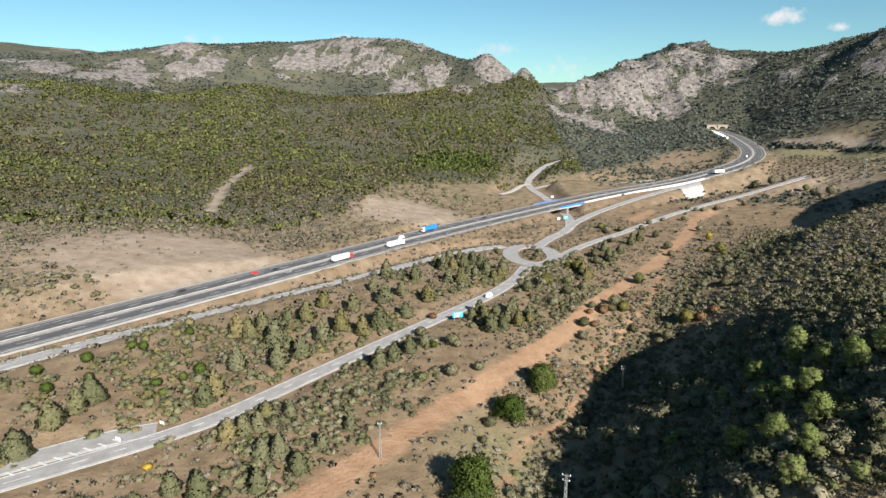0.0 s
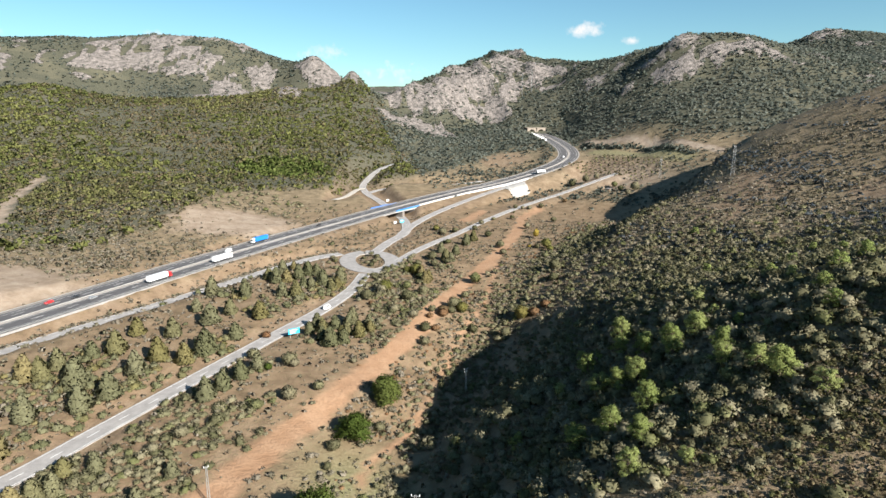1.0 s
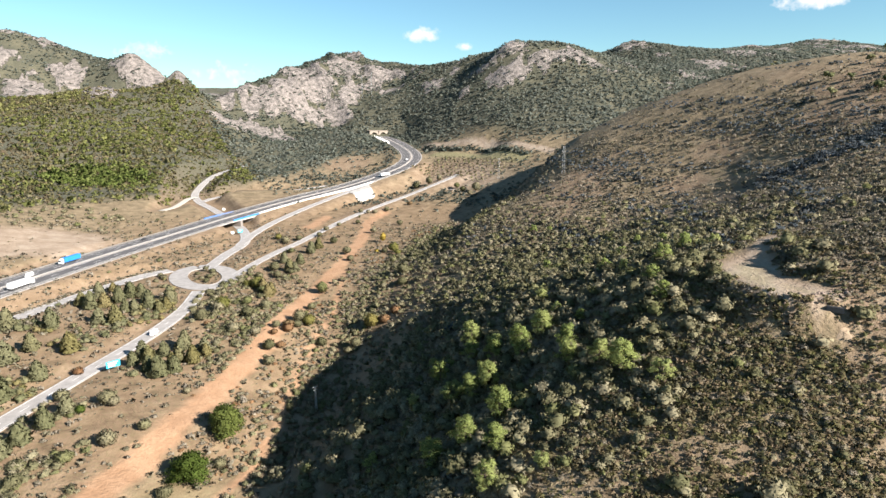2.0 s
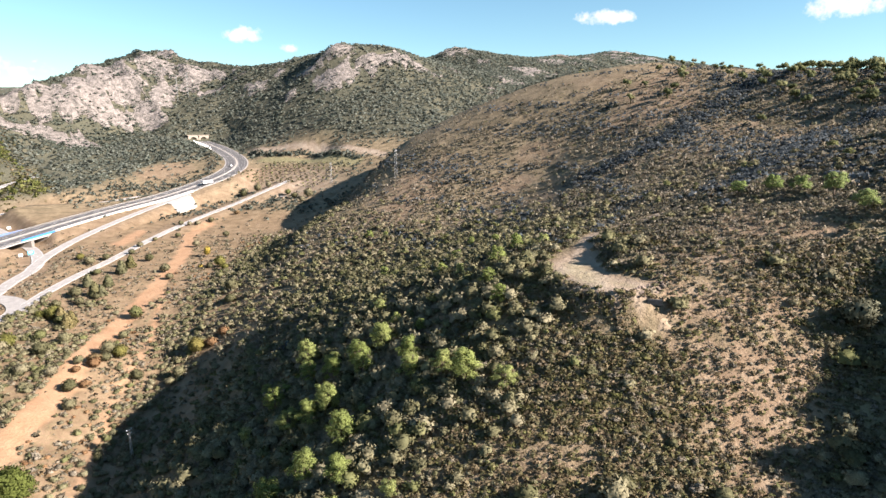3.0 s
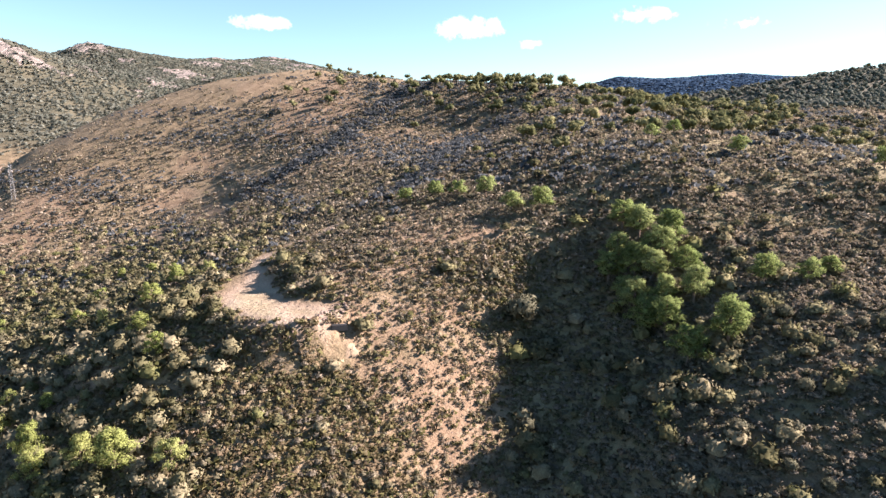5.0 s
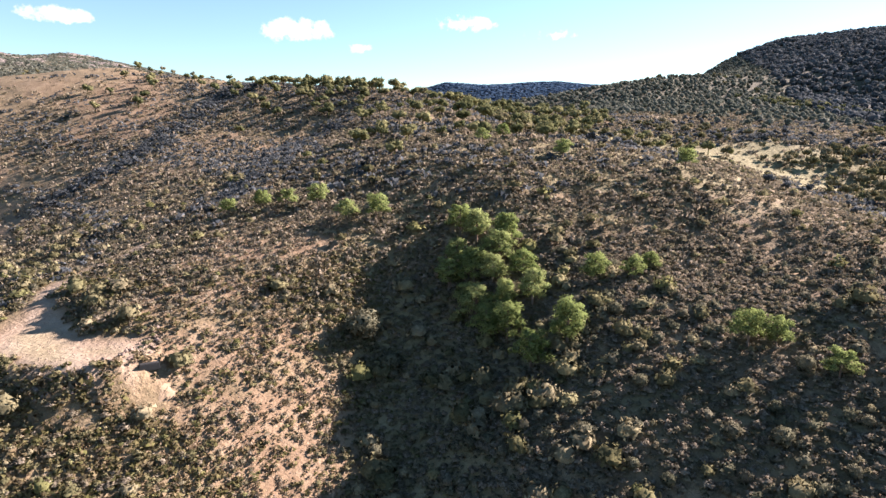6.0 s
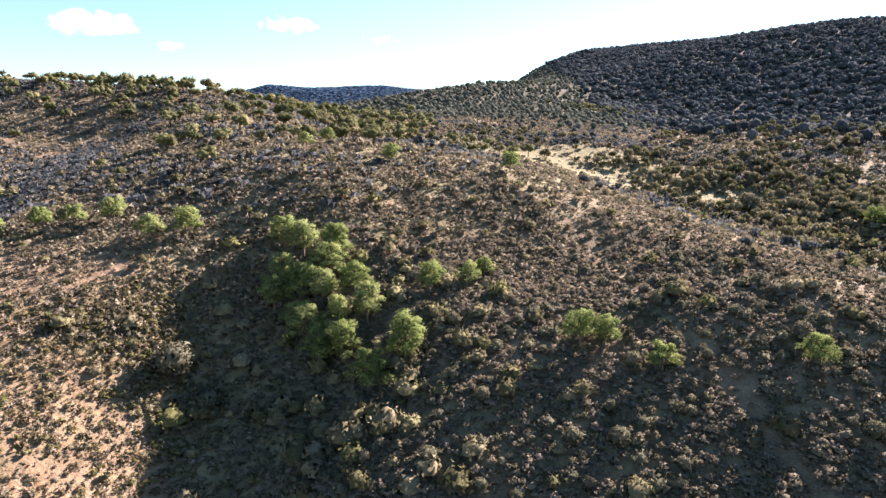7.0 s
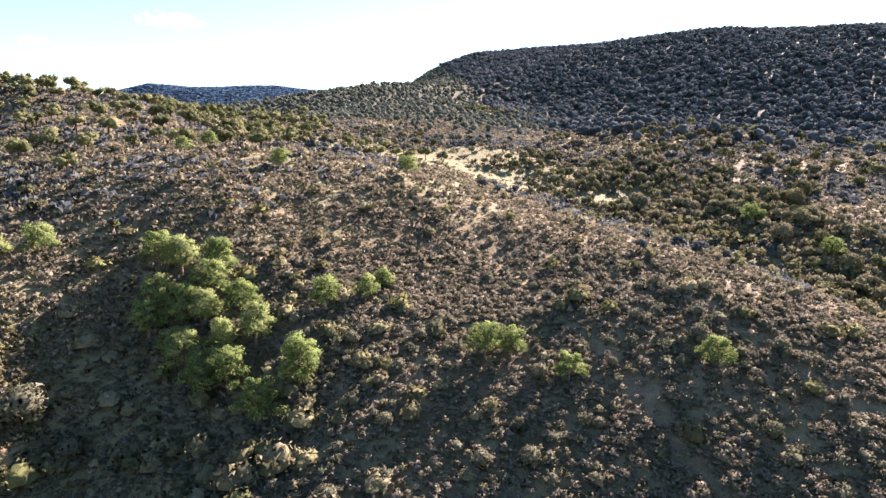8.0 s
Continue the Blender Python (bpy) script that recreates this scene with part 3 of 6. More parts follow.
highway = tagged(new("road_highway"), "dual carriageway highway of dark asphalt with pale median", "road", kind="structure")
HW = curve_points(HIGHWAY[::3], 6.0)
for sign in (-1, 1):
    a, b = sorted((sign * 1.5, sign * 13.2))
    ribbon("carriageway", HW, a, b, 0.05, DARK_ASPHALT, highway, 1.0)
    for off, w in ((2.6, 0.16), (10.6, 0.18)):
        ribbon("edge_line", HW, sign * off - w / 2, sign * off + w / 2, 0.09, WHITE_PAINT, highway, 0.03)
    ribbon("lane_line", HW, sign * 6.6 - 0.15, sign * 6.6 + 0.15, 0.09, WHITE_PAINT, highway, 0.03, gaps=(1, 3))
    ribbon("verge", HW, *sorted((sign * 13.2, sign * 14.6)), -0.02, OLD_ASPHALT, highway, 1.0)
ribbon("median", HW, -1.5, 1.5, 0.0, MEDIAN, highway, 1.0)
ribbon("median_rail", HW, -0.1, 0.1, 0.8, CONCRETE, highway, 0.35)
road("road_exit", "worn grey asphalt exit road with white lines", EXIT_ROAD, 4.6, OLD_ASPHALT)
road("road_old", "worn grey two-lane asphalt road with white lines", OLD_ROAD, 4.0, OLD_ASPHALT)
road("road_layby", "worn grey asphalt lay-by merging into the old road", LAYBY, 5.0, OLD_ASPHALT, centre=False)
hatch = tagged(new("road_hatching"), "worn white hatched markings beside the lay-by", "road marking", kind="structure")
for k in range(9):
    f = k / 8
    a = np.array([(-127 + 24 * f, 152 + 20 * f, 0.06), (-123.5 + 24 * f, 150.5 + 20 * f, 0.06)])
    ribbon("bar", a, -0.3, 0.3, 0.0, WHITE_PAINT, hatch, 0.04)
road("road_east", "worn grey asphalt road along the valley", EAST_ROAD, 3.3, OLD_ASPHALT)
road("road_underpass", "worn grey asphalt road under the highway bridge", UNDER_ROAD, 4.2, OLD_ASPHALT)
road("road_ramp", "pale asphalt slip road up to the highway", ON_RAMP, 3.8, OLD_ASPHALT, centre=False)
road("road_north", "pale asphalt road beyond the highway", NORTH_ROAD, 3.5, OLD_ASPHALT, centre=False)
road("road_track", "pale gravel track beyond the highway", NORTH_TRACK, 3.0, PALE_GRAVEL, False, False)
roundabout = tagged(new("road_roundabout"), "oval roundabout of worn asphalt round a planted island", "road", kind="structure")
RING2 = RING.copy()
RING2[:, 2] += 0.03
ribbon("carriageway", RING2, -5.5, 5.0, 0.0, OLD_ASPHALT, roundabout)
ribbon("kerb", RING2, 5.0, 5.4, 0.14, CONCRETE, roundabout, 0.5)


# ---- plants ----
def leaf_material(name, stops, passing=0.25):
    """Foliage: a tint for each plant from its tone, and a spread from leaf to leaf."""
    m = bpy.data.materials.new(name)
    m.use_nodes = True
    t = m.node_tree
    t.nodes.clear()
    out = t.nodes.new("ShaderNodeOutputMaterial")
    tone = attribute(t, "tone").outputs["Fac"]
    isl = t.nodes.new("ShaderNodeNewGeometry").outputs["Random Per Island"]
    obj = t.nodes.new("ShaderNodeObjectInfo").outputs["Random"]
    f = scalar(t, "FRACT", scalar(t, "ADD", tone, obj), 0.0)
    col = ramp_node(t, f, stops)
    hsv = t.nodes.new("ShaderNodeHueSaturation")
    t.links.new(col, hsv.inputs["Color"])
    grain = span(t, noise_node(t, 3.4, 3, 0.8), 0.38, 0.62)
    t.links.new(scalar(t, "ADD", scalar(t, "MULTIPLY", isl, 0.34), scalar(t, "ADD", scalar(t, "MULTIPLY", grain, 0.42), 0.56)), hsv.inputs["Value"])
    d, s, mx = t.nodes.new("ShaderNodeBsdfDiffuse"), t.nodes.new("ShaderNodeBsdfTranslucent"), t.nodes.new("ShaderNodeMixShader")
    mx.inputs[0].default_value = passing
    for sh in (d, s):
        t.links.new(hsv.outputs["Color"], sh.inputs["Color"])
    t.links.new(d.outputs[0], mx.inputs[1])
    t.links.new(s.outputs[0], mx.inputs[2])
    t.links.new(mx.outputs[0], out.inputs[0])
    return m


SCRUB = leaf_material("scrub_leaves", [(0.0, (0.152, 0.140, 0.090)), (0.2, (0.186, 0.163, 0.118)), (0.42, (0.236, 0.206, 0.158)), (0.58, (0.196, 0.168, 0.122)), (0.74, (0.150, 0.142, 0.086)), (0.92, (0.254, 0.222, 0.172))], 0.3)
OAK = leaf_material("holm_oak_leaves", [(0.0, (0.113, 0.111, 0.058)), (0.4, (0.179, 0.166, 0.097)), (0.75, (0.253, 0.226, 0.148)), (0.95, (0.153, 0.158, 0.070))], 0.28)
PINE = leaf_material("pine_needles", [(0.0, (0.177, 0.235, 0.083)), (0.5, (0.223, 0.282, 0.105)), (0.9, (0.271, 0.324, 0.136))], 0.42)
LIGHT_PINE = leaf_material("light_pine_needles", [(0.0, (0.225, 0.272, 0.090)), (0.5, (0.283, 0.325, 0.114)), (0.9, (0.345, 0.375, 0.150))], 0.42)
BROWN_SCRUB = leaf_material("brown_scrub_leaves", [(0.0, (0.130, 0.126, 0.056)), (0.4, (0.185, 0.154, 0.088)), (0.7, (0.228, 0.175, 0.114)), (0.95, (0.147, 0.147, 0.060))], 0.4)
CREST = leaf_material("crest_pine_needles", [(0.0, (0.104, 0.116, 0.056)), (0.5, (0.157, 0.166, 0.082)), (0.9, (0.222, 0.219, 0.113))], 0.38)
BRIGHT = leaf_material("bright_green_leaves", [(0.0, (0.078, 0.111, 0.025)), (0.6, (0.101, 0.134, 0.034)), (0.9, (0.134, 0.157, 0.046))], 0.4)
GREY = leaf_material("grey_green_needles", [(0.0, (0.144, 0.148, 0.076)), (0.5, (0.208, 0.201, 0.118)), (0.85, (0.189, 0.171, 0.071)), (0.97, (0.257, 0.215, 0.105))], 0.4)
SAGE = leaf_material("sage_grey_leaves", [(0.0, (0.106, 0.111, 0.074)), (0.5, (0.133, 0.134, 0.091)), (0.9, (0.158, 0.151, 0.109))], 0.3)
WOODS = leaf_material("far_pine_leaves", [(0.0, (0.125, 0.141, 0.047)), (0.3, (0.192, 0.204, 0.069)), (0.6, (0.242, 0.237, 0.093)), (0.85, (0.167, 0.158, 0.080)), (0.95, (0.221, 0.184, 0.103))], 0.48)
# leaf colour greyed and paled to carry the mountains' haze
HAZY_MOUNT = leaf_material("hazy_mountain_oak_leaves", [(0.0, (0.101, 0.117, 0.093)), (0.5, (0.137, 0.153, 0.125)), (0.9, (0.178, 0.190, 0.158))], 0.45)
# dark holm oak, with the southern hill's blue haze mixed into the colour
HAZY_HOLM = leaf_material("hazy_dark_oak_leaves", [(0.0, (0.059, 0.073, 0.080)), (0.5, (0.089, 0.104, 0.112)), (0.9, (0.134, 0.151, 0.160))], 0.38)
# distance haze is put into the far hill's needle colour
HAZE_WOODS = leaf_material("haze_blue_needles", [(0.0, (0.050, 0.097, 0.163)), (0.6, (0.067, 0.124, 0.206)), (0.9, (0.083, 0.143, 0.225))], 0.5)
YELLOW = leaf_material("autumn_leaves", [(0.0, (0.386, 0.272, 0.045)), (0.6, (0.476, 0.340, 0.057)), (0.95, (0.318, 0.249, 0.068))], 0.3)
YOUNG = leaf_material("young_pine_needles", [(0.0, (0.113, 0.147, 0.040)), (0.6, (0.139, 0.172, 0.050)), (0.9, (0.168, 0.193, 0.063))], 0.45)
LIME = leaf_material("lime_leaves", [(0.0, (0.160, 0.160, 0.050)), (0.6, (0.210, 0.202, 0.067)), (0.9, (0.252, 0.218, 0.076))], 0.45)
RUST = leaf_material("rust_brown_leaves", [(0.0, (0.193, 0.108, 0.057)), (0.6, (0.239, 0.148, 0.080)), (0.95, (0.171, 0.125, 0.068))], 0.2)
BARK, bt, bb = material("bark", 0.95)
bt.links.new(mixed(bt, noise_node(bt, 4.0), (0.10, 0.07, 0.05), (0.20, 0.15, 0.11)), bb.inputs["Base Color"])

rng = np.random.default_rng(7)


def directions(n, low=-0.35):
    z = rng.uniform(low, 1, n)
    a = rng.uniform(0, 2 * math.pi, n)
    r = np.sqrt(1 - z * z)
    return np.stack([r * np.cos(a), r * np.sin(a), z], 1)


def unit(a):
    return a / np.maximum(np.linalg.norm(a, axis=1), 1e-9)[:, None]


def leaf_faces(points, normals, size, jitter=0.9):
    """A tilted leaf spray at each point. Gives vertices, triangles and normals, which lean outwards."""
    count = len(points)
    outward = unit(normals)
    n = unit(outward + rng.normal(0, jitter, normals.shape))
    u = unit(np.cross(n, rng.normal(0, 1, n.shape)))
    v = np.cross(n, u)
    s = 1.25 * size * rng.uniform(0.6, 1.3, count)[:, None]
    a, b = rng.uniform(0.5, 0.9, (count, 1)), rng.uniform(0.4, 0.9, (count, 1))
    verts = np.stack([points - u * s * 0.8 - v * s * 0.5 * a, points + u * s * b - v * s * 0.6, points + v * s * 0.9], 1).reshape(-1, 3)
    tris = np.arange(3 * count).reshape(-1, 3)
    facing = n * np.sign((n * outward).sum(1))[:, None]
    return verts, tris, np.repeat(unit(outward + 0.4 * facing), 3, 0)


def joined(pieces):
    verts, tris, normals, n = [], [], [], 0
    for v, f, nr in pieces:
        verts.append(v)
        tris.append(f + n)
        normals.append(nr)
        n += len(v)
    return np.vstack(verts), np.vstack(tris), np.vstack(normals)


def core(radii, centre=(0, 0, 0)):
    """A low inner body, so that no light falls straight through."""
    d = np.array([(1, 0, 0), (0, 1, 0), (-1, 0, 0), (0, -1, 0), (0, 0, 1), (0, 0, -1)], float)
    f = np.array([(0, 1, 4), (1, 2, 4), (2, 3, 4), (3, 0, 4), (1, 0, 5), (2, 1, 5), (3, 2, 5), (0, 3, 5)])
    return d * radii + centre, f, d


def lobe(n, centre, radii, size, low=-0.35, jitter=0.9, inner=0.72, outer=1.05):
    d = directions(n, low)
    r = rng.uniform(inner, outer, (n, 1))
    return leaf_faces(np.asarray(centre) + d * r * radii, d / np.asarray(radii), size, jitter)


def ball(level):
    """An icosphere: unit vectors and triangles."""
    bm = bmesh.new()
    bmesh.ops.create_icosphere(bm, subdivisions=level, radius=1.0)
    bm.verts.ensure_lookup_table()
    v = np.array([q.co for q in bm.verts])
    f = np.array([[q.index for q in face.verts] for face in bm.faces])
    bm.free()
    return v, f


BALL, BALL_FACES = ball(2)
PEBBLE, PEBBLE_FACES = ball(1)


def bush(n, size=0.14, lobes=4, tall=0.8, dirs=BALL, tris=BALL_FACES):
    """A rounded clumpy bush of radius about 1, its foot at the origin: a lumpy body and loose sprays over it."""
    knobs = directions(lobes, 0.0)
    lump = 0.42 + 0.36 * np.clip((dirs @ knobs.T).max(1), 0, 1) ** 3 + rng.normal(0, 0.11, len(dirs))
    body = dirs * lump[:, None] * (0.9, 0.9, 0.76 * tall) + (0, 0, 0.34 * tall)
    faces = tris[(dirs[tris, 2] > -0.4).all(1)]
    lean = unit(dirs + rng.normal(0, 0.28, dirs.shape))
    k = rng.integers(0, len(faces), n)
    mix = rng.dirichlet((1, 1, 1), n)[:, :, None]
    spot, way = (body[faces[k]] * mix).sum(1), (dirs[faces[k]] * mix).sum(1)
    sprays = leaf_faces(spot + way * rng.uniform(0.02, 0.36, (n, 1)), way, size, 0.75)
    return joined([(body, faces, lean), sprays])


def open_bush(n, size, lobes=3, tall=0.8):
    """A loose bush of sprays alone, for the middle distance."""
    out = []
    for k in range(lobes):
        a = rng.uniform(0, 6.28)
        r = rng.uniform(0.5, 0.75)
        out.append(lobe(n // lobes, np.array([0.38 * math.cos(a), 0.38 * math.sin(a), rng.uniform(0.25, 0.5) * tall]), (r, r, r * tall), size, -0.35, 0.65))
    return joined(out)


def tuft(n, size):
    """A loose far bush or crown without a body."""
    return lobe(n, (0, 0, 0.45), (0.85, 0.85, 0.6), size, -0.25, 0.8)


FINE_BUSHES = [bush(44, 0.15, 5, rng.uniform(0.8, 1.1), PEBBLE, PEBBLE_FACES) for _ in range(14)]
SMALL_BUSHES = [bush(40, 0.155, 4, 0.95, PEBBLE, PEBBLE_FACES) for _ in range(12)]
BUSHES = [open_bush(15, 0.33, 3, 0.85) for _ in range(8)]
BIG_BUSHES = [bush(66, 0.125, 6, rng.uniform(0.95, 1.15)) for _ in range(10)]
MID_BUSHES = [tuft(9, 0.46) for _ in range(8)]
SLOPE_TUFTS = [tuft(18, 0.33) for _ in range(6)]
FAR_TUFTS = [tuft(10, 0.47) for _ in range(6)]


def strew(name, label, category, shapes, x, y, size, mat, flat=(0.75, 1.25), sink=0.08, tall=None, patch=0):
    """Plants at x, y, all in one mesh."""
    z = ground(x, y)
    n = len(x)
    which = rng.integers(0, len(shapes), n)
    verts, tris, tones, lean, base = [], [], [], [], 0
    turn = rng.uniform(0, 2 * math.pi, n)
    high = size * rng.uniform(*flat, n) if tall is None else tall
    tone = rng.uniform(0, 0.999, n)
    if patch:
        tone = np.clip(0.5 * tone + 1.5 * fractal(x, y, patch, 3, 99) - 0.5, 0, 0.999)
    for k, (v, f, nr) in enumerate(shapes):
        i = np.flatnonzero(which == k)
        if not len(i):
            continue
        c, s = np.cos(turn[i])[:, None], np.sin(turn[i])[:, None]
        w = np.stack([(c * v[:, 0] - s * v[:, 1]) * size[i, None] + x[i, None], (s * v[:, 0] + c * v[:, 1]) * size[i, None] + y[i, None],
                      v[:, 2] * high[i, None] + (z[i] - sink * size[i])[:, None]], -1)
        verts.append(w.reshape(-1, 3))
        lean.append(np.stack([c * nr[:, 0] - s * nr[:, 1], s * nr[:, 0] + c * nr[:, 1], np.broadcast_to(nr[:, 2], (len(i), len(nr)))], -1).reshape(-1, 3))
        tris.append((f[None] + (np.arange(len(i)) * len(v))[:, None, None] + base).reshape(-1, 3))
        tones.append(np.repeat(tone[i], len(v)))
        base += len(i) * len(v)
    verts, tris = np.vstack(verts), np.vstack(tris)
    data = quick_mesh(name, verts, tris.ravel(), np.full(len(tris), 3), mat)
    layer = data.attributes.new("tone", "FLOAT", "POINT")
    layer.data.foreach_set("value", np.concatenate(tones).astype(np.float32))
    data.normals_split_custom_set_from_vertices(np.vstack(lean).tolist())
    return tagged(new(name, data), label, category, kind="stuff")


def road_gap(x, y):
    """The distance beyond the edge of the nearest road."""
    out = np.full(len(x), 1e6)
    for line, half in ROADS:
        out = np.minimum(out, near(line, x, y, 60)[0] - half)
    return out


def sampled(grid, x, y):
    i, j = np.clip(np.searchsorted(GX, x) - 1, 0, len(GX) - 1), np.clip(np.searchsorted(GY, y) - 1, 0, len(GY) - 1)
    return grid[j, i]


def thrown(n, x0, x1, y0, y1):
    return rng.uniform(x0, x1, n), rng.uniform(y0, y1, n)


def kept(x, y, chance):
    k = rng.uniform(0, 1, len(x)) < chance
    return x[k], y[k]


def bearing(x, y):
    return np.degrees(np.arctan2(x - 20, y - 10))


def away(x, y):
    return np.hypot(x - 30, y - 25)


def open_ground(x, y):
    """How freely plants grow: 0 on roads, tracks and bare places."""
    free = 1 - np.clip(1.1 * sampled(TRACK, x, y), 0, 1)
    free *= 1 - 0.38 * sampled(BARE, x, y)
    free *= np.where(sampled(sandy, x, y) > 0.3, 0.0, 1.0)
    free *= 1 - np.clip(1.25 * sampled(PALE, x, y), 0, 1)
    free *= near(TRAIL, x, y, 10)[0] > 1.3
    free *= np.hypot(x - 140.5, y - 84) > 4.2
    free *= 1 - 0.85 * step(0.45, 0.8, sampled(TURF, x, y)) * (x > 230)
    return free * (road_gap(x, y) > 1.0)


def in_view(x, y):
    b = bearing(x, y)
    return ((b > -44) & (b < 158)) * 1.0


# scrub on the near hills: fine close to the valley side, looser above
x, y = thrown(58000, 40, 330, -190, 330)
d = np.hypot(x - 60, y - 30)
south = step(45, 15, y)
thick = (0.35 + 0.65 * step(0.35, 0.62, fractal(x, y, 22, 3, 71))) * (1 - south) + south * (0.55 + 0.45 * step(0.3, 0.5, fractal(x, y, 17, 3, 72)))
x, y = kept(x, y, in_view(x, y) * open_ground(x, y) * thick * step(290, 210, d) * step(3, 9, ground(x, y)))
size = (0.45 + 0.85 * rng.uniform(0, 1, len(x)) ** 1.5) * (0.75 + 0.55 * fractal(x, y, 30, 2, 73)) * (1 - 0.45 * sampled(BARE, x, y))
close = np.hypot(x - 60, y - 30) < 118
strew("scrub", "low grey-green and brown scrub covering the dry hillside", "scrub", FINE_BUSHES, x[close], y[close], 1.2 * size[close], SCRUB, (0.6, 1.0))
strew("loose_scrub", "low olive-brown scrub on the higher dry hillside", "scrub", BUSHES, x[~close], y[~close], 1.2 * size[~close], SCRUB)
# scrub on the slope under the flight
x, y = thrown(5500, -170, 75, -170, 125)
x, y = kept(x, y, open_ground(x, y) * step(-2, 5, ground(x, y)) * step(58, 36, x) * (0.4 + 0.6 * step(0.35, 0.6, fractal(x, y, 22, 3, 71))))
strew("lower_scrub", "olive-brown scrub on the lowest part of the slope", "scrub", BUSHES, x, y, 0.6 + 0.9 * rng.uniform(0, 1, len(x)) ** 1.5, SCRUB)
# larger round grey bushes among the scrub
x, y = thrown(900, 85, 205, -75, 45)
x, y = kept(x, y, open_ground(x, y) * step(45, 25, y) * step(150, 110, np.hypot(x - 60, y - 30)) * (0.12 + 0.6 * step(0.45, 0.62, fractal(x, y, 26, 2, 68))))
strew("round_grey_bushes", "round grey-green bushes standing above the scrub", "bushes", BIG_BUSHES, x, y, rng.uniform(1.1, 1.9, len(x)), SAGE, (0.95, 1.3))
# small close bushes below the clearing
x, y = thrown(4800, 85, 175, 40, 130)
x, y = kept(x, y, open_ground(x, y) * step(35, 55, y) * step(15, 25, ground(x, y)) * (0.35 + 0.5 * step(0.4, 0.6, fractal(x, y, 12, 3, 69))) * (1 - 0.6 * sampled(BARE, x, y)))
strew("flank_scrub", "close olive scrub on the flank below the clearing", "scrub", SMALL_BUSHES, x, y, 0.5 + 0.8 * rng.uniform(0, 1, len(x)) ** 1.4, OAK, (0.85, 1.2))
x, y = thrown(17000, 75, 185, 42, 135)
h = ground(x, y)
row = fractal(3.0 * h + 16 * fractal(x, y, 30, 2, 62), 0.2 * (x + y), 9, 3, 60)
x, y = kept(x, y, open_ground(x, y) * step(38, 56, y) * step(10, 22, h) * (0.2 + 0.8 * step(0.40, 0.52, row)) * (1 - 0.75 * sampled(BARE, x, y)))
strew("terrace_scrub", "dark olive and brown scrub in rows along the flank", "scrub", BUSHES, x, y, 0.5 + 0.8 * rng.uniform(0, 1, len(x)) ** 1.4, BROWN_SCRUB, (0.7, 1.1))
# more bushes on the near southern slope
x, y = thrown(25000, 70, 215, -110, 60)
d = np.hypot(x - 60, y - 30)
x, y = kept(x, y, open_ground(x, y) * step(60, 30, y) * step(150, 120, d) * step(20, 35, ground(x, y)) * (0.42 + 0.5 * step(0.35, 0.55, fractal(x, y, 14, 3, 70))))
strew("southern_scrub", "grey and olive rounded scrub crowding the near slope", "scrub", SMALL_BUSHES, x, y, 0.75 + 0.8 * rng.uniform(0, 1, len(x)) ** 1.3, SCRUB, (0.65, 1.0))
# bushes and grass in the shaded gully
x, y = thrown(1500, 128, 198, 20, 60)
x, y = kept(x, y, open_ground(x, y) * step(26, 12, near(curve_points([(195, 48, 0), (172, 44, 0), (150, 38, 0), (130, 38, 0)], 3), x, y, 40)[0]) * (0.25 + 0.75 * step(0.4, 0.55, fractal(x, y, 13, 3, 65))))
strew("gully_scrub", "dark olive bushes in the shaded gully", "scrub", SMALL_BUSHES, x, y, 0.5 + 0.9 * rng.uniform(0, 1, len(x)) ** 1.6, OAK, (0.8, 1.2))
# close rows of low bushes on the upper hillside
x, y = thrown(16000, 160, 320, -40, 125)
h = ground(x, y)
row = fractal(3.4 * h + 14 * fractal(x, y, 40, 2, 66), 0.16 * (x + y), 10, 3, 64)
x, y = kept(x, y, open_ground(x, y) * step(300, 260, np.hypot(x - 60, y - 30)) * (0.15 + 0.85 * step(0.42, 0.55, row)))
strew("hillside_scrub", "low grey-olive scrub in rows on the upper hillside", "scrub", SLOPE_TUFTS, x, y, 0.45 + 0.75 * rng.uniform(0, 1, len(x)) ** 1.5, SCRUB, (0.8, 1.2))
# low heath between the bushes
x, y = thrown(56000, 50, 300, -130, 220)
d = np.hypot(x - 60, y - 30)
x, y = kept(x, y, in_view(x, y) * open_ground(x, y) * step(260, 200, d) * step(8, 20, ground(x, y)) * (0.30 + 0.5 * fractal(x, y, 13, 2, 74)))
strew("heath", "knee-high dry heath and thyme between larger bushes", "scrub", MID_BUSHES, x, y, rng.uniform(0.22, 0.5, len(x)), SCRUB, (0.7, 1.2))
# dry tufts on the bare red soil
x, y = thrown(15000, 105, 215, 35, 125)
x, y = kept(x, y, sampled(BARE, x, y) * (sampled(sandy, x, y) < 0.3) * (0.22 + 0.78 * step(0.42, 0.58, fractal(x, y, 9, 3, 76))))
strew("dry_tufts", "straw-brown dry tufts scattered on bare red soil", "tufts", MID_BUSHES, x, y, 0.25 + 0.5 * rng.uniform(0, 1, len(x)) ** 2, SCRUB, (0.7, 1.2))
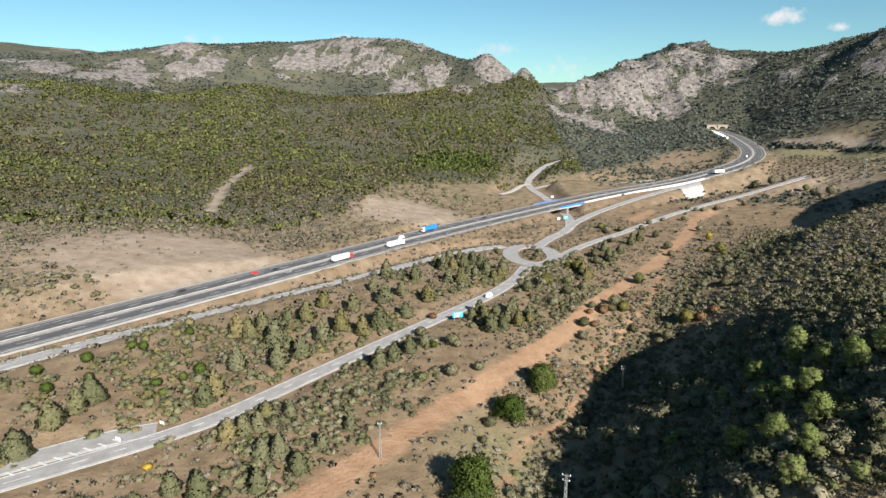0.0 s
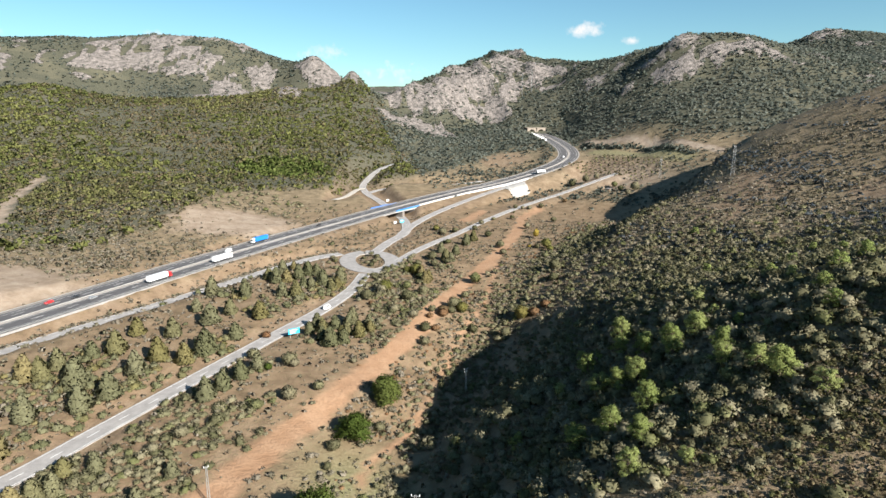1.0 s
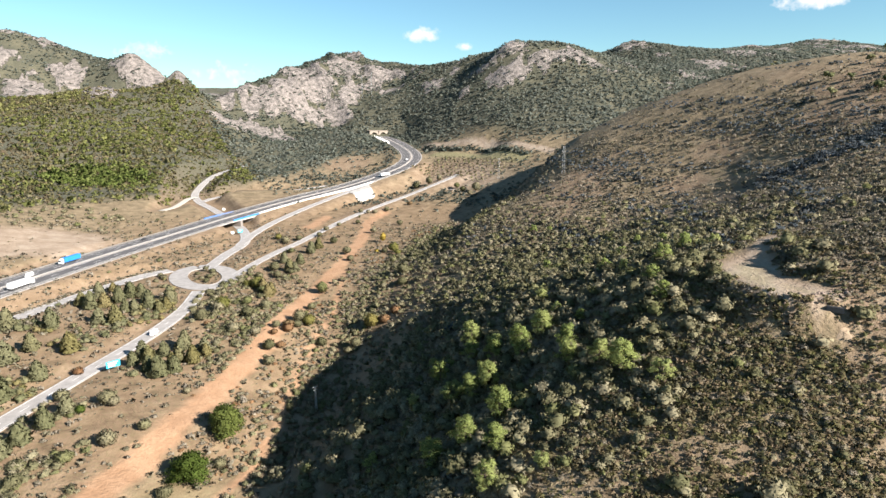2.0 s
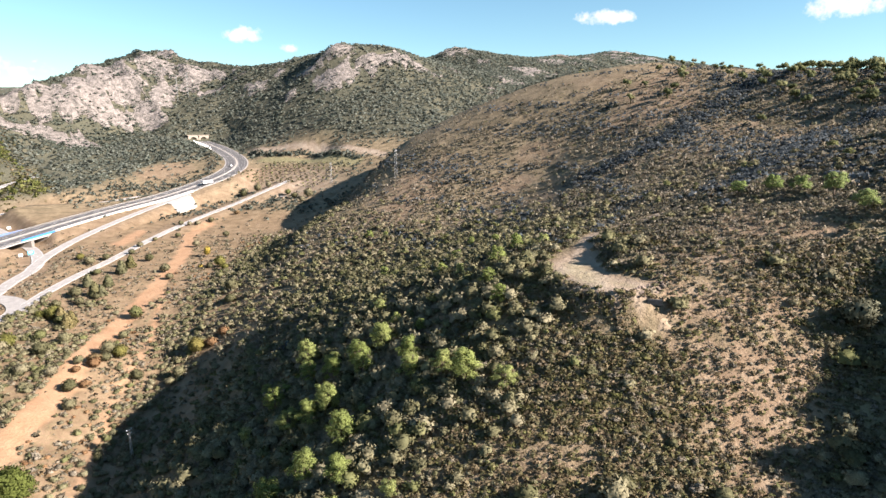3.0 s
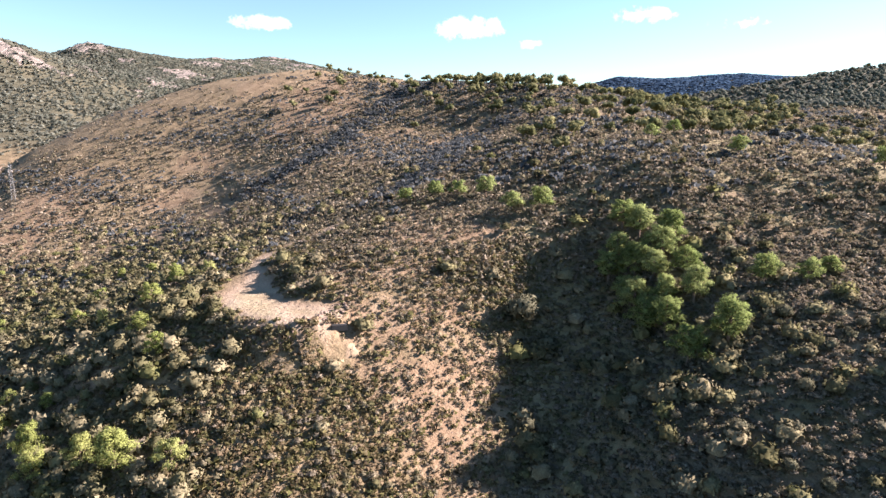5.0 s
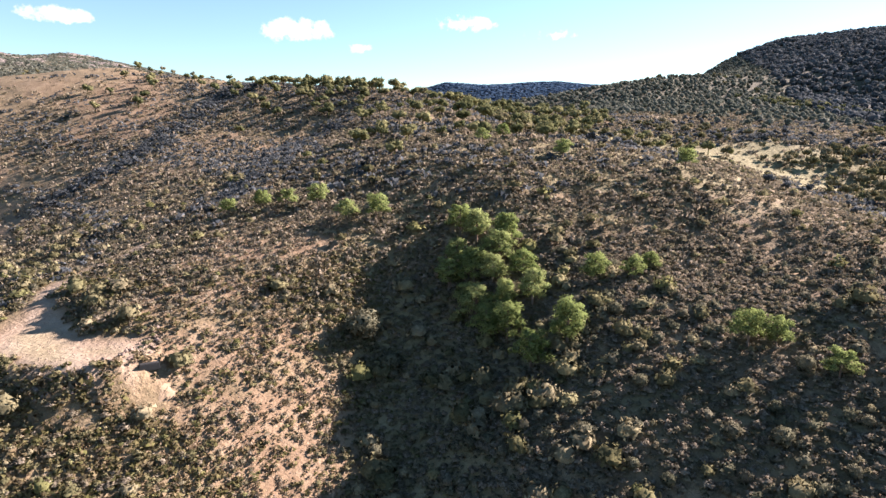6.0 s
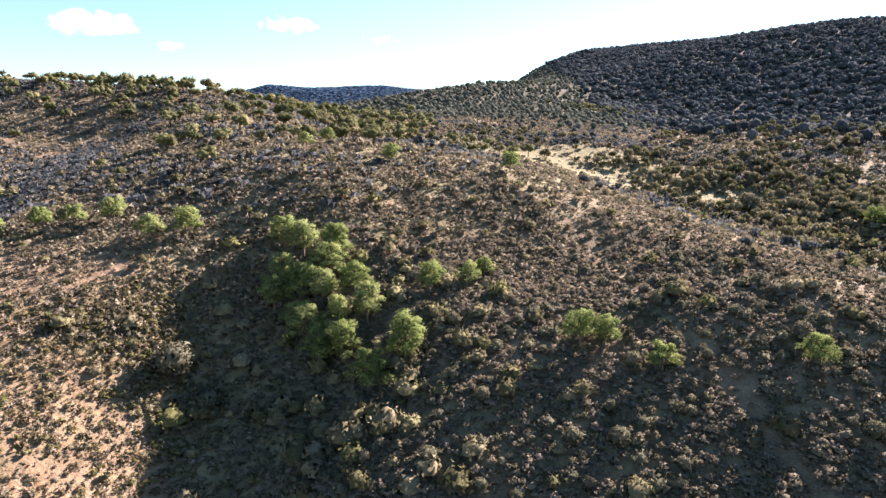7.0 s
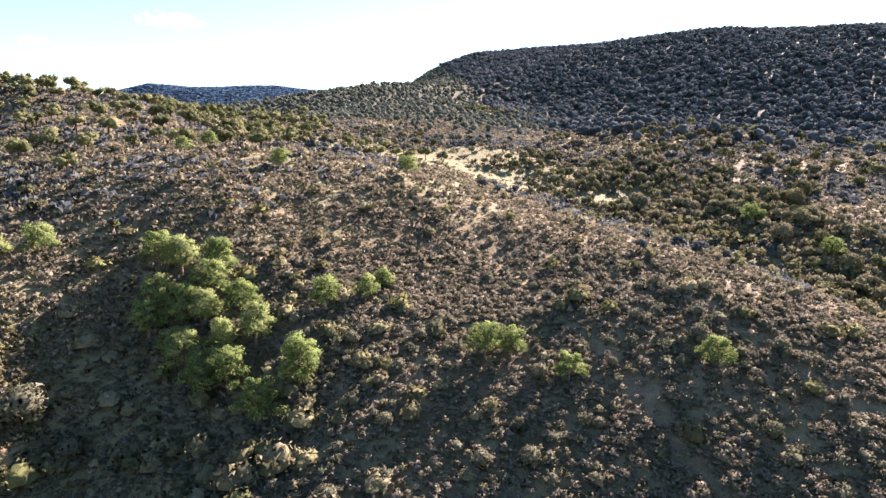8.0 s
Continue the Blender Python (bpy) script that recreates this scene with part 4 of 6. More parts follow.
# tall dense bushes on the shaded slope and in the gullies
x, y = thrown(40000, 45, 300, -190, 430)
shade = 1.5 * np.exp(-(((x - 105) / 48) ** 2 + ((y - 160) / 62) ** 2)) * step(88, 128, y) + 0.4 * np.exp(-(((x - 150) / 30) ** 2 + ((y - 20) / 22) ** 2)) + 0.95 * np.exp(-(((x - 200) / 55) ** 2 + ((y - 255) / 75) ** 2)) + 0.9 * np.exp(-(((x - 190) / 60) ** 2 + ((y + 138) / 28) ** 2)) + 0.05
# extra oaks on the north spur's flank, added to darken it where shade falls
shade = np.maximum(shade, 0.8 * step(30, 12, near(curve_points([(205, 375, 0), (245, 400, 0), (290, 432, 0)], 6), x, y, 40)[0]))
x, y = kept(x, y, np.clip(shade, 0, 1) * open_ground(x, y) * in_view(x, y) * step(-12, -4, ground(x, y)) * 0.55)
size = 1.5 + 2.0 * rng.uniform(0, 1, len(x)) ** 1.4
close = np.hypot(x - 40, y - 40) < 150
strew("holm_oak_thicket", "dense dark holm oak bushes on the shaded slope", "bushes", BIG_BUSHES, x[close], y[close], size[close], OAK, (0.9, 1.25))
strew("upper_thicket", "holm oak bushes crowding the upper slope", "bushes", SMALL_BUSHES, x[~close], y[~close], size[~close], OAK, (0.9, 1.25))
# scrub further up the hills and on the valley floor
x, y = thrown(190000, -330, 700, -420, 700)
d = away(x, y)
h = ground(x, y)
thick = np.where(y < -60, 0.75, 0.42) + 0.75 * step(0.38, 0.62, fractal(x, y, 40, 4, 75))
valley = step(9, 4, h)
x, y = kept(x, y, in_view(x, y) * open_ground(x, y) * thick * (1 - 0.7 * valley) * np.maximum(step(170, 290, d), valley) * step(620, 420, d))
strew("hill_scrub", "patchy olive scrub on the upper hillside and valley floor", "scrub", MID_BUSHES, x, y, rng.uniform(0.6, 1.6, len(x)), SCRUB)
# thin bushes on the far unwooded land
x, y = thrown(26000, 180, 1000, 380, 1050)
x, y = kept(x, y, (1 - sampled(wooded, x, y)) * open_ground(x, y) * step(560, 640, away(x, y)) * (0.15 + 0.85 * step(0.48, 0.6, fractal(x, y, 70, 3, 78))) * (sampled(BARE, x, y) < 0.5) * (1 - 0.85 * np.exp(-(((x - 430) / 90) ** 2 + ((y - 720) / 140) ** 2))))
strew("field_bushes", "olive bushes and small trees between the far fields", "bushes", FAR_TUFTS, x, y, rng.uniform(1.0, 2.6, len(x)), HAZY_MOUNT, (0.7, 1.2), 0.0)
x, y = thrown(1500, -330, 130, 380, 720)
x, y = kept(x, y, step(16, 4, np.abs(y - np.interp(x, [-400, -276, -197, -126, -76, -51, 70, 250, 400], [395, 405, 434, 446, 500, 645, 690, 830, 900]) - 6)) * (road_gap(x, y) > 4))
strew("wood_edge_pines", "denser green pines along the lower wood edge", "woods", FAR_TUFTS, x, y, rng.uniform(2.2, 4.2, len(x)), WOODS, (0.9, 1.3), 0.0)
# bushes of the hollow and the pasture's edge, in rows along the slope
x, y = thrown(21000, 130, 480, -330, -85)
h = ground(x, y)
row = fractal(2.6 * h + 14 * fractal(x, y, 50, 2, 188), 0.1 * (x + y), 11, 3, 186)
x, y = kept(x, y, in_view(x, y) * open_ground(x, y) * step(0.40, 0.52, row) * (1 - 0.8 * np.clip(sampled(TURF, x, y), 0, 1)) * 0.8)
strew("hollow_scrub", "dark olive bushes in rows across the hollow", "bushes", BUSHES, x, y, 0.8 + 1.4 * rng.uniform(0, 1, len(x)) ** 1.5, HAZY_HOLM, (0.8, 1.2))
# darker low oaks in streaks along the slopes
x, y = thrown(30000, 60, 620, -120, 560)
d, h = away(x, y), ground(x, y)
streak = fractal(3.2 * h + 20 * fractal(x, y, 60, 2, 88), 0.12 * (x - y), 12, 3, 86)
x, y = kept(x, y, in_view(x, y) * open_ground(x, y) * step(150, 230, d) * step(620, 480, d) * step(12, 25, h) * step(0.48, 0.62, streak) * (1 - sampled(wooded, x, y)))
strew("slope_oaks", "dark low holm oaks in streaks along the slope", "bushes", MID_BUSHES, x, y, rng.uniform(0.8, 1.9, len(x)), HAZY_HOLM, (0.8, 1.2))
for name, label, way, count in (("gully_oaks", "dark holm oak bushes filling the upper gully", [(325, 222, 0), (345, 212, 0), (372, 201, 0), (405, 198, 0), (438, 193, 0), (470, 183, 0), (492, 176, 0)], 900),
                                ("hollow_bushes", "dark bushes along the shallow hollow", [(232, 108, 0), (258, 103, 0), (290, 102, 0), (330, 105, 0), (375, 107, 0), (402, 92, 0)], 700)):
    line = curve_points(way, 2.0)
    s = rng.integers(0, len(line), count)
    strew(name, label, "bushes", BUSHES, line[s, 0] + rng.normal(0, 9, count), line[s, 1] + rng.normal(0, 6, count), rng.uniform(0.9, 2.3, count), HAZY_HOLM, (0.9, 1.3))
# far woods
x, y = thrown(135000, -1100, 1500, -300, 1700)
d = away(x, y)
wood = step(0.34, 0.52, fractal(x, y, 150, 4, 77))
w = sampled(wooded, x, y)
dens = w * (0.3 + 0.7 * wood) * (0.45 + 0.55 * step(0.40, 0.52, fractal(x, y, 45, 3, 80))) * step(2400, 1800, d) * (1 - 0.9 * sampled(ROCK, x, y))
x, y = kept(x, y, in_view(x, y) * open_ground(x, y) * dens)
north = y > -60
x, y = x[north], y[north]
mx, my = thrown(60000, 180, 1500, 420, 1600)
mx, my = kept(mx, my, sampled(wooded, mx, my) * open_ground(mx, my) * (1 - 0.85 * sampled(ROCK, mx, my)) * step(2100, 1700, away(mx, my)) * 0.7)
x, y = np.r_[x, mx], np.r_[y, my]
size = rng.uniform(1.4, 3.4, len(x)) * (0.85 + 0.4 * step(500, 1000, away(x, y)))
slope = (x < 180) & (y < np.interp(x, [-700, -620, -340, 18, 180], [1000, 1040, 1170, 1220, 1200]))
strew("far_woods", "yellow-green pines and holm oaks on the far slope", "woods", SLOPE_TUFTS, x[slope], y[slope], 1.15 * size[slope], WOODS, (0.8, 1.3), 0.0, patch=110)
strew("mountain_woods", "dark olive holm oak woods on the rocky mountains, greyed by painted haze", "woods", [tuft(6, 0.6) for _ in range(8)], x[~slope], y[~slope], 0.85 * size[~slope], HAZY_MOUNT, (0.65, 1.0), 0.05, patch=150)
x, y = thrown(62000, -720, 200, 400, 1240)
x, y = kept(x, y, sampled(wooded, x, y) * in_view(x, y) * open_ground(x, y) * (1 - sampled(ROCK, x, y)) * (0.35 + 0.6 * step(0.36, 0.56, fractal(x, y, 70, 3, 84))))
strew("slope_undergrowth", "low olive-brown bushes between the pines of the far slope", "bushes", [tuft(7, 0.52) for _ in range(6)], x, y, rng.uniform(0.9, 2.1, len(x)), BROWN_SCRUB, (0.7, 1.1), 0.0, patch=90)
def crown_blob():
    """A far round crown: a small lumpy body and a few sprays."""
    body = PEBBLE * rng.uniform(0.62, 0.84, (len(PEBBLE), 1)) * (1, 1, 0.85) + (0, 0, 0.5)
    return joined([(body, PEBBLE_FACES, PEBBLE), tuft(8, 0.3)])


x, y = thrown(30000, 250, 1300, -950, -10)
x, y = kept(x, y, sampled(wooded, x, y) * (1 - 0.85 * sampled(BARE, x, y)) * (0.72 + 0.28 * step(0.3, 0.5, fractal(x, y, 90, 3, 79))))
far = y < -270 - 0.35 * (x - 560)
strew("south_woods", "dark holm oak woods covering the southern hill, tinted blue for haze", "woods", [crown_blob() for _ in range(8)], x[far], y[far], rng.uniform(2.5, 5.0, far.sum()), HAZY_HOLM, (0.95, 1.35), 0.0)
strew("ridge_oaks", "olive holm oaks covering the low ridge before the hill", "woods", [crown_blob() for _ in range(8)], x[~far], y[~far], rng.uniform(1.6, 3.4, (~far).sum()), HAZY_MOUNT, (0.95, 1.3), 0.0)


# ---- single trees ----
def tapered(bm, a, b, ra, rb, n=7):
    a, b = Vector(a), Vector(b)
    turn = (b - a).to_track_quat("Z", "Y")
    rings = []
    for p, r in ((a, ra), (b, rb)):
        rings.append([bm.verts.new(p + turn @ Vector((r * math.cos(6.2832 * k / n), r * math.sin(6.2832 * k / n), 0))) for k in range(n)])
    for k in range(n):
        bm.faces.new((rings[0][k], rings[0][(k + 1) % n], rings[1][(k + 1) % n], rings[1][k]))
    bm.faces.new(rings[1])


def tree_mesh(name, pieces, mat, parent):
    v, f, nr = joined(pieces)
    nr = unit(unit(nr) + 0.9 * unit(v - v.mean(0)))
    data = quick_mesh(name, v, f.ravel(), np.full(len(f), 3), mat)
    layer = data.attributes.new("tone", "FLOAT", "POINT")
    layer.data.foreach_set("value", np.full(len(v), rng.uniform(0, 0.3), np.float32))
    data.normals_split_custom_set_from_vertices(nr.tolist())
    ob = new(name, data)
    ob.parent = parent
    return ob


def make_pine(name, label, group, height, width, mat, trunk=0.35, lobes=9, loose=0.30):
    """A pine about 1 unit = 1 m: trunk, limbs, and a crown of lobes."""
    root = tagged(new(name), label, "tree", group)
    bm = bmesh.new()
    top = height * 0.8
    tapered(bm, (0, 0, -0.6), (0.1, 0.05, height * 0.45), 0.035 * height, 0.026 * height)
    tapered(bm, (0.1, 0.05, height * 0.43), (0, 0.1, top), 0.026 * height, 0.008 * height)
    pieces = []
    lobes = int(2.4 * lobes)
    for k in range(lobes):
        a = 2.4 * k + rng.uniform(-0.4, 0.4)
        f = (k + 0.5) / lobes
        r = width * 1.3 * loose * math.sqrt(1 - 0.75 * f) * rng.uniform(0.35, 1.3)
        z = height * (trunk + (0.82 - trunk) * f)
        c = np.array([r * math.cos(a), r * math.sin(a), z])
        s = width * rng.uniform(0.13, 0.21) * (1.0 - 0.2 * f)
        tapered(bm, (0.05, 0.05, z - 0.14 * height), c, 0.010 * height, 0.004 * height, 5)
        pieces.append(core((s * 0.5, s * 0.5, s * 0.35), c))
        pieces.append(lobe(210, c, (s, s, s * 0.72), 0.019 * width, -0.5, 0.9, 0.5, 1.25))
    part("trunk", bm, BARK, root)
    tree_mesh("crown", pieces, mat, root)
    return root


def make_cone(name, label, group, height, width, mat):
    """A dense conical conifer, its lowest sprays near the ground."""
    root = tagged(new(name), label, "tree", group)
    bm = bmesh.new()
    tapered(bm, (0, 0, -0.6), (0, 0, height * 0.7), 0.03 * height, 0.01 * height)
    pieces = [core((width * 0.33, width * 0.33, height * 0.42), (0, 0, height * 0.42))]
    n = 950
    f = 1 - rng.uniform(0, 1, n) ** 0.55
    a = rng.uniform(0, 6.2832, n)
    lump = 1 + 0.16 * np.sin(3 * a + 9 * f) + 0.12 * np.sin(5 * a - 14 * f)
    r = width * 0.5 * (1 - f) ** 0.62 * lump * rng.uniform(0.82, 1.05, n) * np.minimum(1, 0.45 + 6 * f)
    p = np.stack([r * np.cos(a), r * np.sin(a), height * (0.06 + 0.94 * f)], 1)
    nrm = np.stack([np.cos(a), np.sin(a), np.full(n, 0.5)], 1)
    pieces.append(leaf_faces(p, nrm, 0.075 * width, 0.9))
    part("trunk", bm, BARK, root)
    tree_mesh("crown", pieces, mat, root)
    return root


def make_round(name, label, group, height, width, mat):
    """A round leafy bush or small tree with a short trunk."""
    root = tagged(new(name), label, "bush", group)
    bm = bmesh.new()
    tapered(bm, (0, 0, -0.5), (0.05, 0, height * 0.5), 0.04 * height, 0.02 * height)
    knobs = directions(7, -0.2)
    lump = 0.60 + 0.22 * np.clip((BALL @ knobs.T).max(1), 0, 1) ** 3 + rng.normal(0, 0.05, len(BALL))
    body = BALL * lump[:, None] * (0.46 * width, 0.46 * width, 0.42 * height) + (0, 0, 0.52 * height)
    pieces = [(body, BALL_FACES, unit(BALL + rng.normal(0, 0.28, BALL.shape)))]
    k = rng.integers(0, len(BALL_FACES), 760)
    mix = rng.dirichlet((1, 1, 1), 760)[:, :, None]
    spot, way = (body[BALL_FACES[k]] * mix).sum(1), (BALL[BALL_FACES[k]] * mix).sum(1)
    pieces.append(leaf_faces(spot + way * rng.uniform(0.0, 0.15, (760, 1)) * width, way, 0.042 * width, 0.95))
    part("trunk", bm, BARK, root)
    tree_mesh("crown", pieces, mat, root)
    return root


def plant(models, places, low, high):
    """Copies of the models at the places; the models themselves take the first ones."""
    used = set()
    for k, (px, py) in enumerate(places):
        ob = models[k % len(models)]
        s = rng.uniform(low, high)
        m = Matrix.Translation((px, py, ground_at(px, py) - 0.1)) @ Matrix.Rotation(rng.uniform(0, 6.28), 4, "Z") @ Matrix.Diagonal((s, s, s * rng.uniform(0.9, 1.12), 1))
        if ob.name in used:
            copy_thing(ob, m)
        else:
            used.add(ob.name)
            ob.matrix_basis = m


# round stone pines beside the dirt track
stone = [make_pine("stone_pine", "round bright green stone pine beside the dirt track", "stone pines", 9.5, 12.0, BRIGHT, 0.22, 16, 0.25) for _ in range(2)]
plant(stone, [(38, 220), (24, 199), (8, 149)], 1.12, 1.2)
# pines on the shaded slope
slope = [make_pine("slope_pine", "light green pine standing above dark bushes on the slope", "slope pines", 10.5, 8.0, LIGHT_PINE, 0.25, 10) for _ in range(4)]
plant(slope, [(71, 134), (88, 154), (91, 149), (88, 131), (97, 151), (70, 110), (78, 118), (77, 129), (105, 158), (108, 150), (111, 134), (115, 149), (93, 169), (107, 174), (109, 120), (108, 112), (107, 129), (106, 146), (103, 155), (95, 146), (102, 166)], 0.75, 1.05)
small = [make_pine("young_pine", "small bright yellow-green pine among holm oak bushes", "young pines", 7.2, 6.0, LIGHT_PINE, 0.25, 8) for _ in range(3)]
plant(small, [(138, 131), (151, 139), (131, 121), (180, 183), (155, 166), (115, 150), (204, 184), (167, 134), (165, 143), (84, 169), (66, 159), (98, 182), (80, 105), (110, 102), (122, 141), (183, 228), (240, 313), (244, 302), (193, 242), (123, 152), (147, 150), (130, 168), (98, 171), (218, 210)], 0.65, 1.0)
# the pines in the gully and on the spur
gully = [make_pine("gully_pine", "light green pine with a layered crown in the shaded gully", "gully pines", 10.0, 8.0, PINE, 0.28, 10) for _ in range(4)]
plant(gully, [(194, 29), (191, 25), (188, 18), (184, 20), (177, 15), (185, 30), (180, 26), (178, 22), (180, 32), (168, 14), (169, 20), (170, 26), (164, 24), (174, 28)], 0.8, 1.05)
plant([copy_thing(g, Matrix()) for g in gully[:3]], [(151, 16.5), (152.5, 9.5), (161, 20)], 0.92, 1.05)
spur = [make_pine("hill_pine", "sunlit pine with a rounded crown on the dry hillside", "hill pines", 7.4, 7.2, PINE, 0.3, 8) for _ in range(4)]
plant(spur, [(201, 59), (201, 51), (214, 69), (216, 78), (217, 86), (215, 95), (171, 0), (170, -8), (174, -13), (144, -21), (142, -25), (132, -30), (120, -49), (229, -41), (233, -4), (250, 20), (262, 12), (195, -150), (163, -144), (194, -153)], 0.75, 1.0)
hollow = [make_round("hollow_oak", "round dark holm oak in the grassy hollow", "hollow oaks", 5.4, 6.2, OAK) for _ in range(3)]
plant(hollow, [(183, -158), (214, -132), (156, -142), (217, -148), (206, -154), (170, -150), (224, -148), (203, -124), (232, -135), (179, -144), (240, -160), (204, -188), (198, -176), (204, -222)], 0.7, 1.15)
sage = [make_round("sage_bush", "round pale grey-green bush taller than the scrub", "grey bushes", 3.2, 3.8, SAGE) for _ in range(3)]
plant(sage, [(160, 44), (167, 49), (142, 46), (137, 29), (125, -10), (122, -16), (118, -9), (120, 1), (124, 5), (117, -6), (115, -22), (130, -37), (152, -10), (135, -26), (131, 11), (136, 20), (150, -17), (108, 149), (120, 126), (159, 181), (140, 122), (161, 219), (137, 218), (174, 126), (186, 123), (203, 124), (159, -8), (154, -13), (145, -14), (158, -1), (160, -19), (138, 0), (128, -18), (122, -28), (107, -46), (126, -52), (140, -46)], 0.6, 1.15)
plant([copy_thing(sage[0], Matrix())], [(161.5, 44.5), (166.5, 50.8)], 1.35, 1.6)
# trees of the valley floor by the track and the roads
robust = [make_round("track_oak", "olive holm oak beside the dirt track", "track oaks", 6.6, 7.8, OAK) for _ in range(4)]
plant(robust, [(105, 411), (167, 471), (163, 432), (146, 494), (133, 487), (214, 537), (210, 492), (152, 343), (169, 351), (160, 334), (97, 295), (105, 280), (70, 288), (58, 307), (73, 346), (81, 338), (69, 325), (247, 574), (264, 583), (235, 581), (244, 511), (106, 338), (93, 318), (110, 283), (127, 298), (47, 326), (57, 337), (57, 306), (4, 248), (96, 319), (120, 361), (66, 273)], 0.75, 1.1)
broad = [make_cone("roadside_cypress", "grey-green cypress in the belt beside the roundabout", "roadside cypresses", 10.0, 8.4, GREY) for _ in range(4)]
plant(broad, [(116, 428), (114, 408), (125, 421), (150, 457), (140, 444), (117, 406), (88, 361), (91, 366), (88, 372), (6, 364), (13, 371), (19, 378), (3, 339), (10, 335), (19, 350), (26, 353), (34, 354), (23, 378), (25, 366), (37, 364), (0, 364), (15, 352), (30, 349), (14, 282), (19, 274), (26, 287), (31, 281), (36, 277), (42, 283), (22, 268), (28, 270), (18, 289), (35, 293)], 0.75, 1.15)
plant([make_round("poplar", "yellow autumn poplar beside the dirt track", "autumn trees", 8.0, 6.0, YELLOW)], [(203, 457)], 1.0, 1.1)
lime = [make_round("lime_green_bush", "yellow-green leafy tree on the valley floor", "lime green trees", 7.0, 8.4, LIME) for _ in range(2)]
plant(lime, [(81, 381), (86, 377), (97, 314), (59, 338), (132, 503), (123, 294), (193, 409), (195, 420)], 0.8, 1.2)
brown = [make_round("brown_thicket", "rust-brown half-bare thicket beside the track", "brown thickets", 3.6, 6.0, RUST) for _ in range(2)]
plant(brown, [(84, 306), (121, 363), (129, 291), (298, 599), (76, 291), (137, 295), (85, 310)], 0.8, 1.2)
island = [make_round("island_bush", "dark olive bush planted on the roundabout island", "island bushes", 2.2, 4.4, OAK) for _ in range(2)]
plant(island, [(59, 422), (67, 414), (61, 401), (68, 423), (59, 408), (64, 408), (35, 394), (39, 420), (34, 407), (38, 428)], 0.8, 1.2)
# conifers of the valley, between the roads
cones = [make_cone("valley_cypress", "grey-green conical cypress between the roads", "valley cypresses", 10.0, 8.0, GREY) for _ in range(5)]
plant(cones, [(-126, 162), (-124, 176), (-121, 185), (-119, 191), (-79, 218), (-82, 193), (-80, 198), (-88, 247), (-83, 247), (-80, 256), (-64, 222), (-57, 230), (-52, 248), (-46, 260), (-36, 257), (-29, 266), (-18, 281), (-16, 340), (-33, 344), (-71, 266), (-63, 269), (-59, 289), (-8, 305), (-70, 240), (-44, 285), (-30, 300), (-22, 312), (-38, 318)], 0.8, 1.15)
plant([copy_thing(c, Matrix()) for c in cones], [(-74, 147), (-66, 146), (-67, 172), (-63, 175), (-59, 177), (-59, 186), (-51, 186), (-54, 163), (-49, 164), (-37, 168), (-30, 179), (-25, 223), (-20, 230), (-14, 238), (-8, 246), (-42, 158), (-51, 149), (24, 377), (11, 392), (36, 364), (18, 381), (4, 382), (-4, 372), (28, 276), (35, 279), (20, 284), (42, 286), (33, 291)], 0.7, 1.1)
leafy = [make_round("valley_bush", "fresh green leafy bush on the valley floor", "green bushes", 5.0, 5.6, BRIGHT) for _ in range(3)]
plant(leafy, [(-148, 207), (-137, 195), (-136, 218), (-125, 231), (-120, 230), (-108, 246), (-103, 203), (-95, 207), (-91, 213), (-98, 197), (-4, 244), (-128, 205)], 0.75, 1.05)
dull = [make_round("valley_oak", "dark olive holm oak bush on dry ground", "valley oaks", 4.6, 6.2, OAK) for _ in range(4)]
plant(dull, [(-30, 199), (-37, 192), (-10, 260), (87, 370), (103, 397), (113, 402), (92, 399), (159, 415), (123, 372), (57, 316), (90, 311), (79, 310), (67, 302), (6, 246), (14, 226), (3, 220), (-8, 214), (30, 250), (-20, 205), (189, 423), (181, 391), (13, 181), (33, 205), (16, 192), (128, 452), (150, 470), (165, 500), (178, 520), (195, 535), (225, 560), (240, 575)], 0.7, 1.1)
plant([make_round("autumn_bush", "yellow autumn bush beside the worn road", "autumn bushes", 3.0, 5.0, YELLOW)], [(46, 330), (185, 428), (-85, 157)], 0.8, 1.1)
plant([make_round("rusty_bush", "rust-brown leafless bush near the track", "brown bushes", 3.2, 5.4, RUST)], [(76, 303), (48, 318), (12, 158), (-5, 283)], 0.8, 1.1)

# thickets between the roads
x = rng.uniform(-170, 40, 1700)
low, high = np.interp(x, OLD_ROAD[:, 0], OLD_ROAD[:, 1]) + 9, np.interp(x, EXIT_ROAD[:, 0], EXIT_ROAD[:, 1]) - 19
y = low + (high - low) * rng.uniform(0, 1, len(x))
k = (fractal(x, y, 24, 3, 91) > 0.47) & (y < high)
x, y = x[k], y[k]
strew("roadside_thicket", "mixed olive and grey-green bushes between the roads", "bushes", BIG_BUSHES, x, y, rng.uniform(1.0, 2.9, len(x)), GREY, (0.8, 1.3))
x = rng.uniform(-110, 130, 2500)
low, high = np.interp(x, DIRT_TRACK[:, 0], DIRT_TRACK[:, 1]) + 8, np.interp(x, np.r_[OLD_ROAD[:, 0], EAST_ROAD[:, 0]], np.r_[OLD_ROAD[:, 1], EAST_ROAD[:, 1]]) - 6
y = low + (high - low) * rng.uniform(0, 1, len(x))
k = (fractal(x, y, 26, 3, 93) > np.where(x < -20, 0.42, 0.50)) & (y < high)
x, y = x[k], y[k]
strew("track_thicket", "dull olive bushes between the worn road and dirt track", "bushes", BIG_BUSHES, x, y, rng.uniform(0.9, 2.5, len(x)), OAK, (0.7, 1.2))
